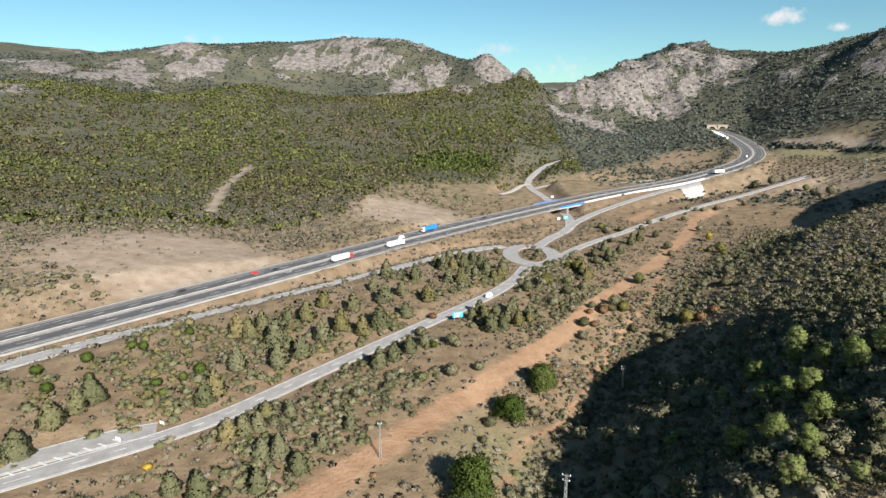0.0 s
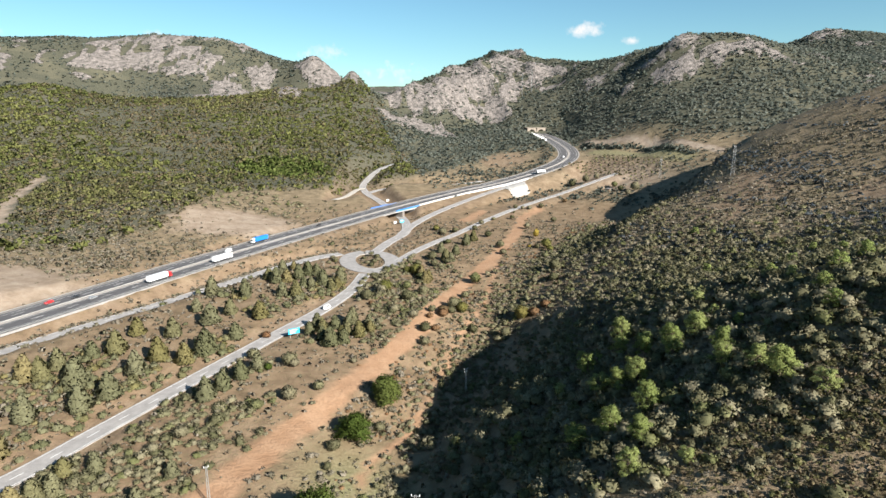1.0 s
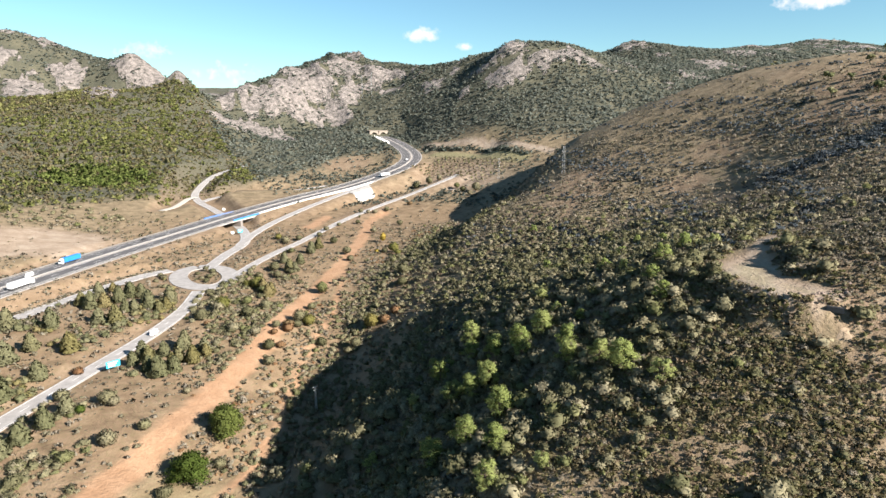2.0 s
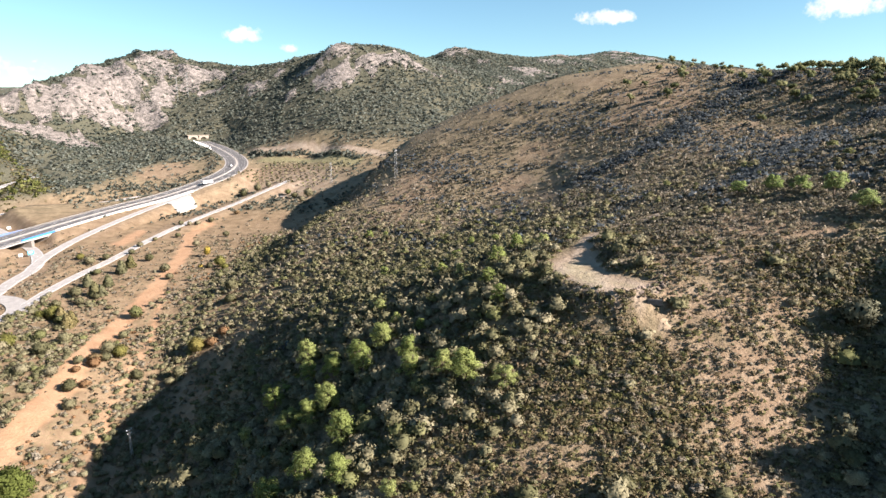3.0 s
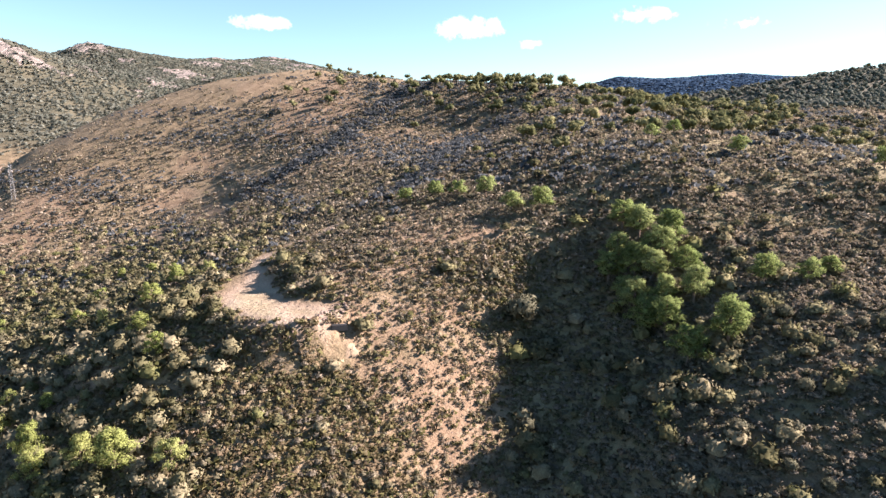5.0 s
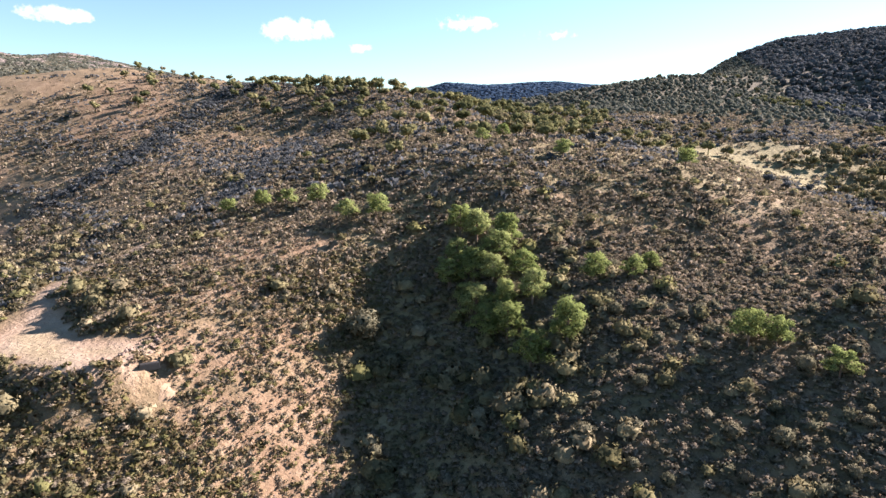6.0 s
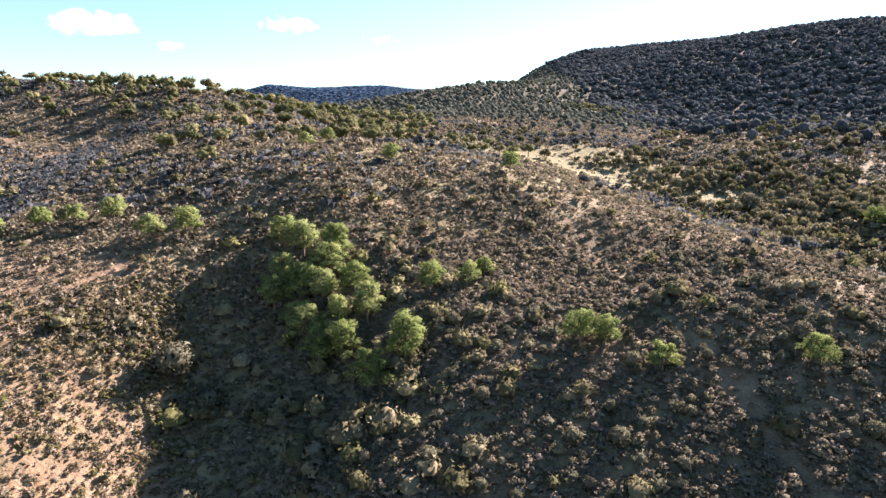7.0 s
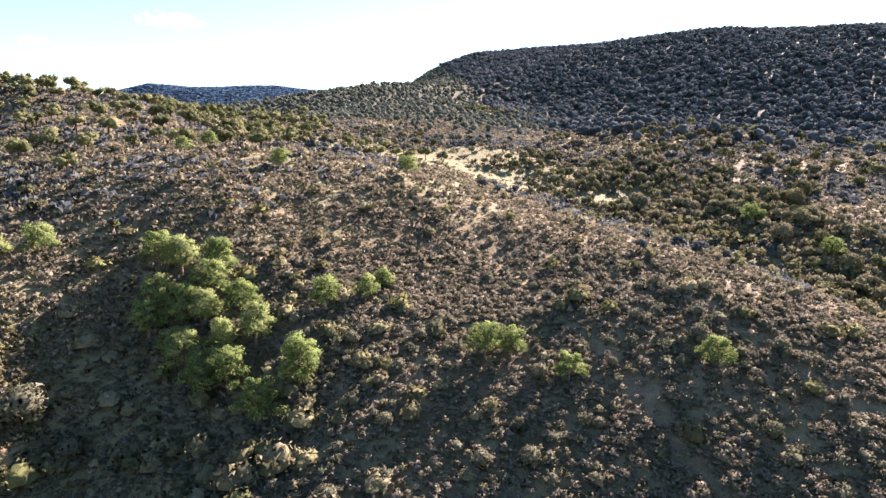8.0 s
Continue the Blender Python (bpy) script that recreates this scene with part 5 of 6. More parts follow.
x = rng.uniform(-200, 60, 420)
y = np.interp(x, EXIT_ROAD[:, 0], EXIT_ROAD[:, 1]) + rng.uniform(5, 12, len(x))
strew("verge_bushes", "olive and brown bushes along the highway verge", "bushes", BUSHES, x, y, rng.uniform(0.8, 1.9, len(x)), SCRUB, (0.7, 1.1))
# strip of bushes along the stream below the slope
line = curve_points(STREAM, 2.0)
s = rng.integers(int(len(line) * 0.3), len(line), 1300)
x, y = line[s, 0] + rng.normal(2, 8, len(s)), line[s, 1] + rng.normal(-2, 8, len(s))
strew("stream_bushes", "olive and brown bushes along the dry stream", "bushes", BIG_BUSHES, x, y, rng.uniform(0.8, 2.2, len(x)), OAK, (0.8, 1.3))
edge = curve_points([(444, 835, 0), (450, 805, 0), (459, 778, 0), (483, 740, 0), (480, 690, 0), (484, 640, 0)], 3)
x, y = np.tile(edge[:, 0], 3), np.tile(edge[:, 1], 3)
strew("field_tree_line", "line of dark trees along the pale field edge", "woods", FAR_TUFTS, x + rng.normal(0, 3, x.shape), y + rng.normal(0, 3, x.shape), rng.uniform(1.6, 3.2, len(x)), HAZY_MOUNT, (1.0, 1.5), 0.0)
dark = [make_round("field_oak", "dark leafy tree beside the valley road", "field oaks", 7.0, 8.0, OAK) for _ in range(2)]
plant(dark, [(353, 685), (357, 663), (371, 664), (367, 603), (363, 582), (377, 591), (376, 631), (346, 676), (362, 674)], 0.8, 1.2)
# sparse tufts on the pale cut beside the highway
x, y = thrown(6500, -330, 40, 240, 580)
x, y = kept(x, y, (sampled(PALE, x, y) > 0.3) * (road_gap(x, y) > 3) * (0.12 + 0.7 * step(0.5, 0.66, fractal(x, y, 30, 3, 94))))
strew("cut_tufts", "sparse dry tufts on the pale cut slope", "tufts", MID_BUSHES, x, y, 0.3 + 0.9 * rng.uniform(0, 1, len(x)) ** 2.5, SCRUB, (0.6, 1.1))
x, y = np.r_[rng.uniform(-340, -165, 700), rng.uniform(-110, 60, 700)], np.r_[rng.uniform(270, 450, 700), rng.uniform(425, 700, 700)]
x, y = kept(x, y, (sampled(PALE, x, y) < 0.45) * (road_gap(x, y) > 5) * step(0.40, 0.55, fractal(x, y, 45, 3, 96)) * 0.6)
strew("cut_bushes", "round dark green bushes above the pale cut", "bushes", BIG_BUSHES, x, y, rng.uniform(1.3, 3.4, len(x)), OAK, (0.8, 1.2))
x, y = thrown(24000, -210, 240, 90, 520)
x, y = kept(x, y, in_view(x, y) * open_ground(x, y) * step(9, 3, ground(x, y)) * (0.2 + 0.6 * step(0.45, 0.6, fractal(x, y, 16, 3, 97))))
strew("valley_tufts", "low olive and brown tufts on the dry valley floor", "tufts", MID_BUSHES, x, y, 0.35 + 0.8 * rng.uniform(0, 1, len(x)) ** 2, SCRUB, (0.7, 1.1))
# low mixed bushes between the dirt track and the stream
s = rng.integers(int(len(line) * 0.3), len(line), 1500)
x, y = line[s, 0] - np.abs(rng.normal(0, 17, len(s))), line[s, 1] + np.abs(rng.normal(0, 11, len(s)))
x, y = kept(x, y, open_ground(x, y) * step(0.42, 0.56, fractal(x, y, 18, 3, 92)))
k = rng.uniform(0, 1, len(x)) < 0.7
strew("bank_bushes", "olive-brown bushes on the bank above the stream", "bushes", BIG_BUSHES, x[k], y[k], rng.uniform(0.6, 1.9, k.sum()), SCRUB, (0.7, 1.1))
strew("bank_thicket", "rust-brown leafless thickets on the stream bank", "bushes", BIG_BUSHES, x[~k], y[~k], rng.uniform(0.6, 1.6, (~k).sum()), RUST, (0.6, 1.0))
x, y = thrown(950, -45, 75, 735, 850)
x, y = kept(x, y, step(1.1, 0.8, np.hypot((x - 14) / 55, (y - 790) / 52)))
strew("pine_plantation", "dense bright green young pine plantation", "woods", FAR_TUFTS, x, y, rng.uniform(2.0, 3.6, len(x)), YOUNG, (1.0, 1.5), 0.0)
gx, gy = np.meshgrid(np.arange(-32, 33, 8.0), np.arange(-60, 61, 8.0))
x, y = (420 + 0.96 * gx - 0.28 * gy).ravel(), (690 + 0.28 * gx + 0.96 * gy).ravel()
strew("olive_grove", "rows of small olive trees on bare soil", "grove", FAR_TUFTS, x + rng.normal(0, 0.7, x.shape), y + rng.normal(0, 0.7, x.shape), rng.uniform(1.6, 2.5, len(x)), OAK, (0.9, 1.2), 0.0)

x, y = thrown(9000, 1150, 2400, 650, 1500)
x, y = kept(x, y, (1 - 0.9 * sampled(ROCK, x, y)) * 0.8)
strew("ridge_woods", "grey-green woods on the far rocky ridges, haze in their colour", "woods", [tuft(8, 0.54) for _ in range(6)], x, y, rng.uniform(3.0, 6.0, len(x)), HAZY_MOUNT, (0.5, 0.8), 0.0)
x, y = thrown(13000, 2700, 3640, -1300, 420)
strew("distant_woods", "conifer woods on a distant hill, blue with painted haze", "woods", [tuft(7, 0.6) for _ in range(6)], x, y, rng.uniform(9, 16, len(x)), HAZE_WOODS, (0.28, 0.42), 0.0)

# pine wood on the main crest, and single trees along far skylines
x, y = thrown(3200, 235, 560, -80, 330)
h = ground(x, y)
x, y = kept(x, y, (step(108, 120, h) * np.where(y < 190, 0.34, 0.06) + 0.28 * step(93, 106, h) * step(170, 110, y) + 0.05 * step(84, 92, h) * step(110, 60, y)) * (0.35 + 0.65 * step(0.36, 0.52, fractal(x, y, 60, 3, 81))))


def standing():
    """A far tree: a trunk and four rounded clumps of foliage."""
    pieces = []
    for k in (0, 1.6, 3.1, 4.7):
        a, z, r = k + rng.uniform(-0.4, 0.4), rng.uniform(0.78, 1.2), rng.uniform(0.32, 0.46)
        c = np.array([0.36 * math.cos(a), 0.36 * math.sin(a), z])
        body = PEBBLE * r * rng.uniform(0.7, 1.0, (len(PEBBLE), 1)) * (1, 1, 0.8) + c
        pieces += [(body, PEBBLE_FACES, PEBBLE), lobe(26, c, (r, r, 0.85 * r), 0.1, -0.4, 0.9, 0.8, 1.15)]
    trunk = np.array([(-0.07, 0, 0), (0.07, 0, 0), (0.05, 0, 0.9), (-0.05, 0, 0.9), (0, -0.07, 0), (0, 0.07, 0), (0, 0.05, 0.9), (0, -0.05, 0.9)])
    return joined(pieces + [(trunk, np.array([(0, 1, 2), (0, 2, 3), (4, 5, 6), (4, 6, 7)]), unit(trunk * (1, 1, 0) + 1e-3))])


TREES = [standing() for _ in range(7)]
strew("crest_pines", "open pine wood along the crest of the hill", "woods", TREES, x, y, rng.uniform(3.2, 5.4, len(x)), CREST, (0.9, 1.25), 0.0)
crest = [np.array(MAIN_CREST), np.array(SOUTH_RIDGE), np.array(BIG_HILL)]
pts = np.vstack([curve_points(c, 14)[:, :2] for c in crest])
pts = pts + rng.normal(0, 9, pts.shape)
strew("skyline_trees", "scattered round trees along the skyline of the hills", "woods", TREES, pts[:, 0], pts[:, 1], rng.uniform(2.0, 3.6, len(pts)), OAK, (0.9, 1.3), 0.0)
x, y = thrown(1500, 150, 480, -330, -20)
x, y = kept(x, y, step(0.45, 0.65, fractal(x, y, 50, 3, 83)) * step(66, 80, ground(x, y)) * 0.7)
mx, my = thrown(760, 130, 300, -190, -105)
mx, my = kept(mx, my, step(0.36, 0.5, fractal(mx, my, 34, 2, 85)) * (sampled(TURF, mx, my) > 0.25))
strew("hollow_trees", "round dark trees standing over the grassy hollow", "woods", TREES, mx, my, rng.uniform(1.8, 3.3, len(mx)), OAK, (1.0, 1.4), 0.1)
mx, my = np.r_[rng.uniform(200, 340, 130), rng.uniform(290, 460, 130)], np.r_[rng.uniform(-270, -165, 130), rng.uniform(-120, 10, 130)]
strew("pasture_oaks", "scattered holm oaks on the pale pasture", "woods", TREES, mx, my, rng.uniform(2.0, 3.8, len(mx)), OAK, (0.9, 1.2), 0.12)
mx, my = thrown(700, 230, 620, -400, -230)
mx, my = kept(mx, my, step(40, 10, near(curve_points([(640, -250, 0), (480, -290, 0), (380, -300, 0), (300, -320, 0), (240, -330, 0)], 8), mx, my, 60)[0]))
strew("field_edge_pines", "belt of green pines beyond the pasture", "woods", TREES, mx, my, rng.uniform(2.4, 4.0, len(mx)), CREST, (0.9, 1.3), 0.1)
strew("meadow_trees", "round holm oaks dotted over the open pasture", "woods", TREES, x, y, rng.uniform(1.5, 2.8, len(x)), HAZY_HOLM, (0.8, 1.2), 0.15)


# ---- built things ----
def paint(name, colour, rough=0.5, metal=0.0, wear=0.12):
    m, t, b = material(name, rough, metal)
    dark = tuple(v * (1 - 2.5 * wear) for v in colour)
    t.links.new(mixed(t, span(t, noise_node(t, 1.7, 5, 0.6), 0.4, 0.75), colour, dark), b.inputs["Base Color"])
    return m


WHITE = paint("white_paint", (0.78, 0.78, 0.76), 0.45)
BLUE = paint("blue_paint", (0.02, 0.20, 0.62), 0.4)
SIGN_BLUE = paint("sign_blue", (0.03, 0.42, 0.62), 0.5)
RED = paint("red_paint", (0.55, 0.03, 0.03), 0.35)
BLACK = paint("black_paint", (0.025, 0.027, 0.03), 0.35)
SILVER = paint("silver_paint", (0.5, 0.5, 0.5), 0.3, 0.6)
RUBBER = paint("rubber", (0.025, 0.025, 0.025), 0.9)
STEEL = paint("galvanised_steel", (0.50, 0.50, 0.48), 0.5, 0.7)
GLASS = paint("vehicle_glass", (0.03, 0.04, 0.05), 0.1)
TARP = paint("black_tarpaulin", (0.03, 0.03, 0.03), 0.6)
STONE = paint("grey_red_stone", (0.20, 0.15, 0.12), 0.95, 0, 0.2)
SOIL = paint("pale_soil", (0.27, 0.20, 0.13), 0.95, 0, 0.1)


def box(bm, x0, x1, y0, y1, z0, z1, taper=0.0):
    """A box; taper pulls its top in."""
    v = [bm.verts.new((x, y, z)) for z, k in ((z0, 0.0), (z1, taper)) for x, y in ((x0 + k, y0 + k), (x1 - k, y0 + k), (x1 - k, y1 - k), (x0 + k, y1 - k))]
    for f in ((3, 2, 1, 0), (4, 5, 6, 7), (0, 1, 5, 4), (1, 2, 6, 5), (2, 3, 7, 6), (3, 0, 4, 7)):
        bm.faces.new([v[i] for i in f])


def bevelled(bm, width):
    bmesh.ops.bevel(bm, geom=bm.edges[:], offset=width, segments=2, affect="EDGES")
    return bm


def boxes(*rows, bevel=0.0):
    bm = bmesh.new()
    for row in rows:
        box(bm, *row)
    return bevelled(bm, bevel) if bevel else bm


def wheel(root, x, y, r=0.5, w=0.3):
    bm = bmesh.new()
    bmesh.ops.create_cone(bm, cap_ends=True, segments=14, radius1=r, radius2=r, depth=w, matrix=Matrix.Translation((x, y, r)) @ Matrix.Rotation(math.pi / 2, 4, "X"))
    tyre = part("wheel", bm, RUBBER, root)
    bm = bmesh.new()
    bmesh.ops.create_cone(bm, cap_ends=True, segments=10, radius1=r * 0.55, radius2=r * 0.5, depth=w + 0.04, matrix=Matrix.Translation((x, y, r)) @ Matrix.Rotation(math.pi / 2, 4, "X"))
    part("rim", bm, STEEL, tyre)


def make_truck(label, cab_mat, load_mat):
    """A semi-trailer truck, 16.5 m long, nose towards +x."""
    root = tagged(new("truck"), label, "truck", "trucks on the highway")
    cab = part("cab", boxes((5.9, 8.2, -1.2, 1.2, 0.7, 3.3, 0.12), (5.7, 6.4, -1.15, 1.15, 3.2, 3.8, 0.1), bevel=0.08), cab_mat, root)
    part("windscreen", boxes((8.06, 8.16, -1.0, 1.0, 2.0, 2.9)), GLASS, cab)
    part("side_window", boxes((7.0, 7.8, 1.14, 1.2, 2.0, 2.8)), GLASS, cab)
    part("side_window", boxes((7.0, 7.8, -1.2, -1.14, 2.0, 2.8)), GLASS, cab)
    part("chassis", boxes((-8.1, 7.6, -0.5, 0.5, 0.7, 1.1)), BLACK, root)
    part("trailer", boxes((-8.2, 5.3, -1.27, 1.27, 1.1, 4.0), bevel=0.05), load_mat, root)
    for x in (7.2, 4.3, -4.2, -5.5, -6.8):
        for y in (-1.05, 1.05):
            wheel(root, x, y)
    return root


def make_car(name, label, category, mat, length=4.3, height=1.45, van=False):
    root = tagged(new(name), label, category, "cars on the highway")
    h = length / 2
    body = part("body", boxes((-h, h, -0.88, 0.88, 0.3, 0.95, 0.06), bevel=0.06), mat, root)
    part("cabin", boxes((-h + 0.2, h - (0.9 if van else 1.4), -0.82, 0.82, 0.9, height, 0.08 if van else 0.28), bevel=0.05), mat, root)
    part("windscreen", boxes((h - (1.05 if van else 1.62), h - (0.98 if van else 1.52), -0.66, 0.66, 1.0, height - 0.12)), GLASS, root)
    part("side_window", boxes((-h + 0.6, h - 1.7, 0.70, 0.78, 1.0, height - 0.18)), GLASS, root)
    part("side_window", boxes((-h + 0.6, h - 1.7, -0.78, -0.70, 1.0, height - 0.18)), GLASS, root)
    part("headlight", boxes((h - 0.1, h + 0.02, 0.5, 0.8, 0.65, 0.8)), WHITE, body)
    part("headlight", boxes((h - 0.1, h + 0.02, -0.8, -0.5, 0.65, 0.8)), WHITE, body)
    for x in (h - 0.8, -h + 0.8):
        for y in (-0.8, 0.8):
            wheel(root, x, y, 0.32, 0.22)
    return root


def on_road(ob, line, x, y, lane, reverse=False, lift=0.06):
    """Stand a vehicle on a road near x, y, lane metres to the right of its middle."""
    k = int(np.hypot(line[:, 0] - x, line[:, 1] - y).argmin())
    k = min(max(k, 1), len(line) - 2)
    d = line[k + 1] - line[k - 1]
    a = math.atan2(d[1], d[0])
    n = np.array([math.sin(a), -math.cos(a)])
    # slide along the road to the point asked for
    s = (np.array([x, y]) - line[k, :2]) @ np.array([math.cos(a), math.sin(a)])
    p = line[k, :2] + s * np.array([math.cos(a), math.sin(a)]) + n * lane
    ob.matrix_basis = Matrix.Translation((*p, line[k, 2] + lift)) @ Matrix.Rotation(a + (math.pi if reverse else 0), 4, "Z")


on_road(make_truck("white semi-trailer truck with a dark red cab on the highway", RED, WHITE), HW, -66, 378, 8.4)
on_road(make_truck("white semi-trailer truck with a white cab on the highway", WHITE, WHITE), HW, -35, 418, 8.4)
on_road(make_truck("semi-trailer truck with bright blue side curtains", WHITE, BLUE), HW, -17, 475, -8.4, True)
on_road(make_car("van", "white delivery van on the highway", "van", WHITE, 5.4, 2.4, True), HW, -38, 446, -5.0, True)
on_road(make_car("car", "small red car on the highway", "car", RED), HW, -115, 348, -8.4, True)
on_road(make_car("car", "black car on the highway", "car", BLACK), HW, -105, 355, -5.0, True)
on_road(make_car("car", "dark grey car on the highway", "car", BLACK), HW, -142, 312, -8.4, True)
on_road(make_car("car", "black car driving near the underpass", "car", BLACK), HW, 30, 530, -8.4, True)
on_road(make_car("car", "silver car on the near carriageway", "car", SILVER), HW, -95, 350, 5.0)
on_road(make_car("van", "white van on the worn valley road", "van", WHITE, 5.2, 2.3, True), OLD_ROAD, 24, 317, 1.8, lift=0.02)
on_road(make_truck("white semi-trailer truck far along the curve", WHITE, WHITE), HW, 318, 725, 8.4)
on_road(make_car("van", "white van far along the curve", "van", WHITE, 5.4, 2.4, True), HW, 390, 780, -5.0, True)


# ---- signs ----
def make_sign(label, mat, width, height, clear, x, y, turn, lines=0):
    root = tagged(new("road_sign"), label, "sign", "road signs")
    panel = part("panel", boxes((-width / 2, width / 2, -0.05, 0.05, clear, clear + height), bevel=0.02), mat, root)
    for k in range(lines):
        part("text_bar", boxes((-width * 0.38, width * (0.36 - 0.12 * k), -0.07, -0.055, clear + height * (0.70 - 0.28 * k), clear + height * (0.82 - 0.28 * k))), WHITE, panel)
    for s in (-0.33, 0.33):
        part("post", boxes((s * width - 0.07, s * width + 0.07, 0.06, 0.2, -0.5, clear + height)), STEEL, root)
    root.matrix_basis = Matrix.Translation((x, y, ground_at(x, y) + 0.2)) @ Matrix.Rotation(radians(turn), 4, "Z")
    return root


make_sign("large turquoise-blue direction sign beside the worn road", SIGN_BLUE, 5.2, 2.6, 1.6, 7, 279, 18, 3)
make_sign("blue sign in front of the underpass", SIGN_BLUE, 4.0, 2.6, 1.4, 111, 545, 10, 2)
make_sign("white sign in front of the underpass", WHITE, 2.6, 2.0, 1.4, 104, 541, 10, 2)
make_sign("white sign panel on short posts by the road", WHITE, 2.2, 1.1, 0.9, -100, 170, -25)
make_sign("white sign panel on short posts by the road", WHITE, 2.0, 1.0, 0.9, -91, 180, -25)
make_sign("white sign beyond the highway", WHITE, 3.0, 2.0, 1.0, 121, 672, 10)
make_sign("green exit sign beside the highway", paint("sign_green", (0.03, 0.25, 0.14)), 1.6, 1.2, 1.0, -166, 225, -40)


# ---- poles and wires ----
def strut(bm, a, b, w):
    tapered(bm, a, b, w, w, 4)


def make_lattice(label, height, width, x, y, turn, arms=((0.98, 1.1), (0.88, 0.9))):
    """A slim lattice pole with short cross-arms."""
    root = tagged(new("lattice_pole"), label, "power pole", "power poles")
    w0, w1 = width, width * 0.45
    for sx in (-1, 1):
        for sy in (-1, 1):
            bm = bmesh.new()
            strut(bm, (sx * w0 / 2, sy * w0 / 2, -0.6), (sx * w1 / 2, sy * w1 / 2, height), 0.07)
            part("leg", bm, STEEL, root)
    n = int(height / 0.9)
    bm = bmesh.new()
    for k in range(n):
        za, zb = height * k / n, height * (k + 1) / n
        wa, wb = w0 + (w1 - w0) * k / n, w0 + (w1 - w0) * (k + 1) / n
        s = 1 if k % 2 else -1
        for q in (-1, 1):
            strut(bm, (s * wa / 2, q * wa / 2, za), (-s * wb / 2, q * wb / 2, zb), 0.035)
            strut(bm, (q * wa / 2, s * wa / 2, za), (q * wb / 2, -s * wb / 2, zb), 0.035)
    part("lattice", bm, STEEL, root)
    for f, r in arms:
        arm = part("cross_arm", boxes((-r, r, -0.09, 0.09, height * f - 0.08, height * f + 0.08)), STEEL, root)
        for s in (-0.92, 0.92):
            bm = bmesh.new()
            bmesh.ops.create_cone(bm, cap_ends=True, segments=8, radius1=0.12, radius2=0.08, depth=0.45, matrix=Matrix.Translation((s * r, 0, height * f + 0.3)))
            part("insulator", bm, WHITE, arm)
    root.matrix_basis = Matrix.Translation((x, y, ground_at(x, y))) @ Matrix.Rotation(radians(turn), 4, "Z")
    return root


make_lattice("slim galvanised lattice power pole with short arms", 14.5, 0.9, 31, 138, -22)
make_lattice("slim galvanised lattice power pole beside the stream", 10.5, 0.7, 74, 234, 20, ((0.97, 1.0), (0.85, 0.8)))
make_lattice("slim galvanised lattice power pole beside the dirt track", 11.5, 0.7, -19, 165, 15, ((0.97, 0.6),))
for px, py, h in ((330, 392, 22), (482, 1168, 45), (499, 1162, 45), (420, 610, 24)):
    make_lattice("tall lattice pylon far across the valley", h, 2.2, px, py, 30, ((0.95, 2.5), (0.8, 3.2)))


def wire(name, label, a, b, sag):
    a, b = Vector(a), Vector(b)
    bm = bmesh.new()
    last = a
    for k in range(1, 13):
        f = k / 12
        p = a.lerp(b, f) - Vector((0, 0, 4 * sag * f * (1 - f)))
        tapered(bm, last, p, 0.013, 0.013, 4)
        last = p
    data = bpy.data.meshes.new(name)
    bm.to_mesh(data)
    bm.free()
    data.materials.append(RUBBER)
    tagged(new(name, data), label, "cable", "power lines")


g1, g2, g3 = ground_at(31, 138), ground_at(74, 234), ground_at(-60, 118)
for off in (-0.9, 0.0, 0.9):
    wire("power_line", "thin sagging power line between lattice poles", (31 + off, 138, g1 + 14.2 - abs(off)), (74 + off, 234, g2 + 10.3), 1.6)
    wire("power_line", "thin sagging power line running off the pole", (31 + off, 138, g1 + 14.2 - abs(off)), (-60 + off, 118, g3 + 13.5), 2.0)
make_lattice("slim galvanised lattice power pole out in the valley", 14.0, 0.9, -60, 118, -60)

# ---- bridge over the underpass ----
# a darker concrete, for the abutments and the hut roof
DARK_CONCRETE = asphalt("dark_concrete", (0.13, 0.115, 0.10), (0.19, 0.17, 0.15))
bridge = tagged(new("highway_bridge"), "concrete highway bridge with blue parapets over the road", "bridge")
mid = int(np.hypot(HW[:, 0] - 117, HW[:, 1] - 600).argmin())
way = HW[mid + 1] - HW[mid - 1]
angle = math.atan2(way[1], way[0])
part("deck", boxes((-24, 24, -15.4, 15.4, -1.5, -0.4)), CONCRETE, bridge)
for s in (-1, 1):
    part("abutment", boxes((*sorted((s * 8.5, s * 12)), -15.2, 15.2, -9, -1.5)), DARK_CONCRETE, bridge)
    part("parapet", boxes((-22, 22, *sorted((s * 15.0, s * 15.4)), -0.4, 1.0), bevel=0.04), BLUE, bridge)
    part("beam", boxes((-9, 9, *sorted((s * 15.4, s * 15.8)), -1.7, -0.3)), CONCRETE, bridge)
bridge.matrix_basis = Matrix.Translation(tuple(HW[mid])) @ Matrix.Rotation(angle, 4, "Z")

# ---- guard rails ----
for side, label in ((-14.2, "galvanised guard rail along the far highway edge"), (14.2, "galvanised guard rail along the near highway edge")):
    rail = tagged(new("guard_rail"), label, "guard rail", "guard rails")
    ribbon("rail", HW[:150], side - 0.06, side + 0.06, 0.85, STEEL, rail, 0.35)
    n = sides(HW)
    bm = boxes((-0.07, 0.07, -0.07, 0.07, -0.6, 0.8))
    data = bpy.data.meshes.new("post")
    bm.to_mesh(data)
    bm.free()
    data.materials.append(STEEL)
    for k in range(0, 110, 2):
        ob = new("post", data)
        ob.parent = rail
        p = HW[k, :2] + n[k] * side
        ob.location = (*p, HW[k, 2])

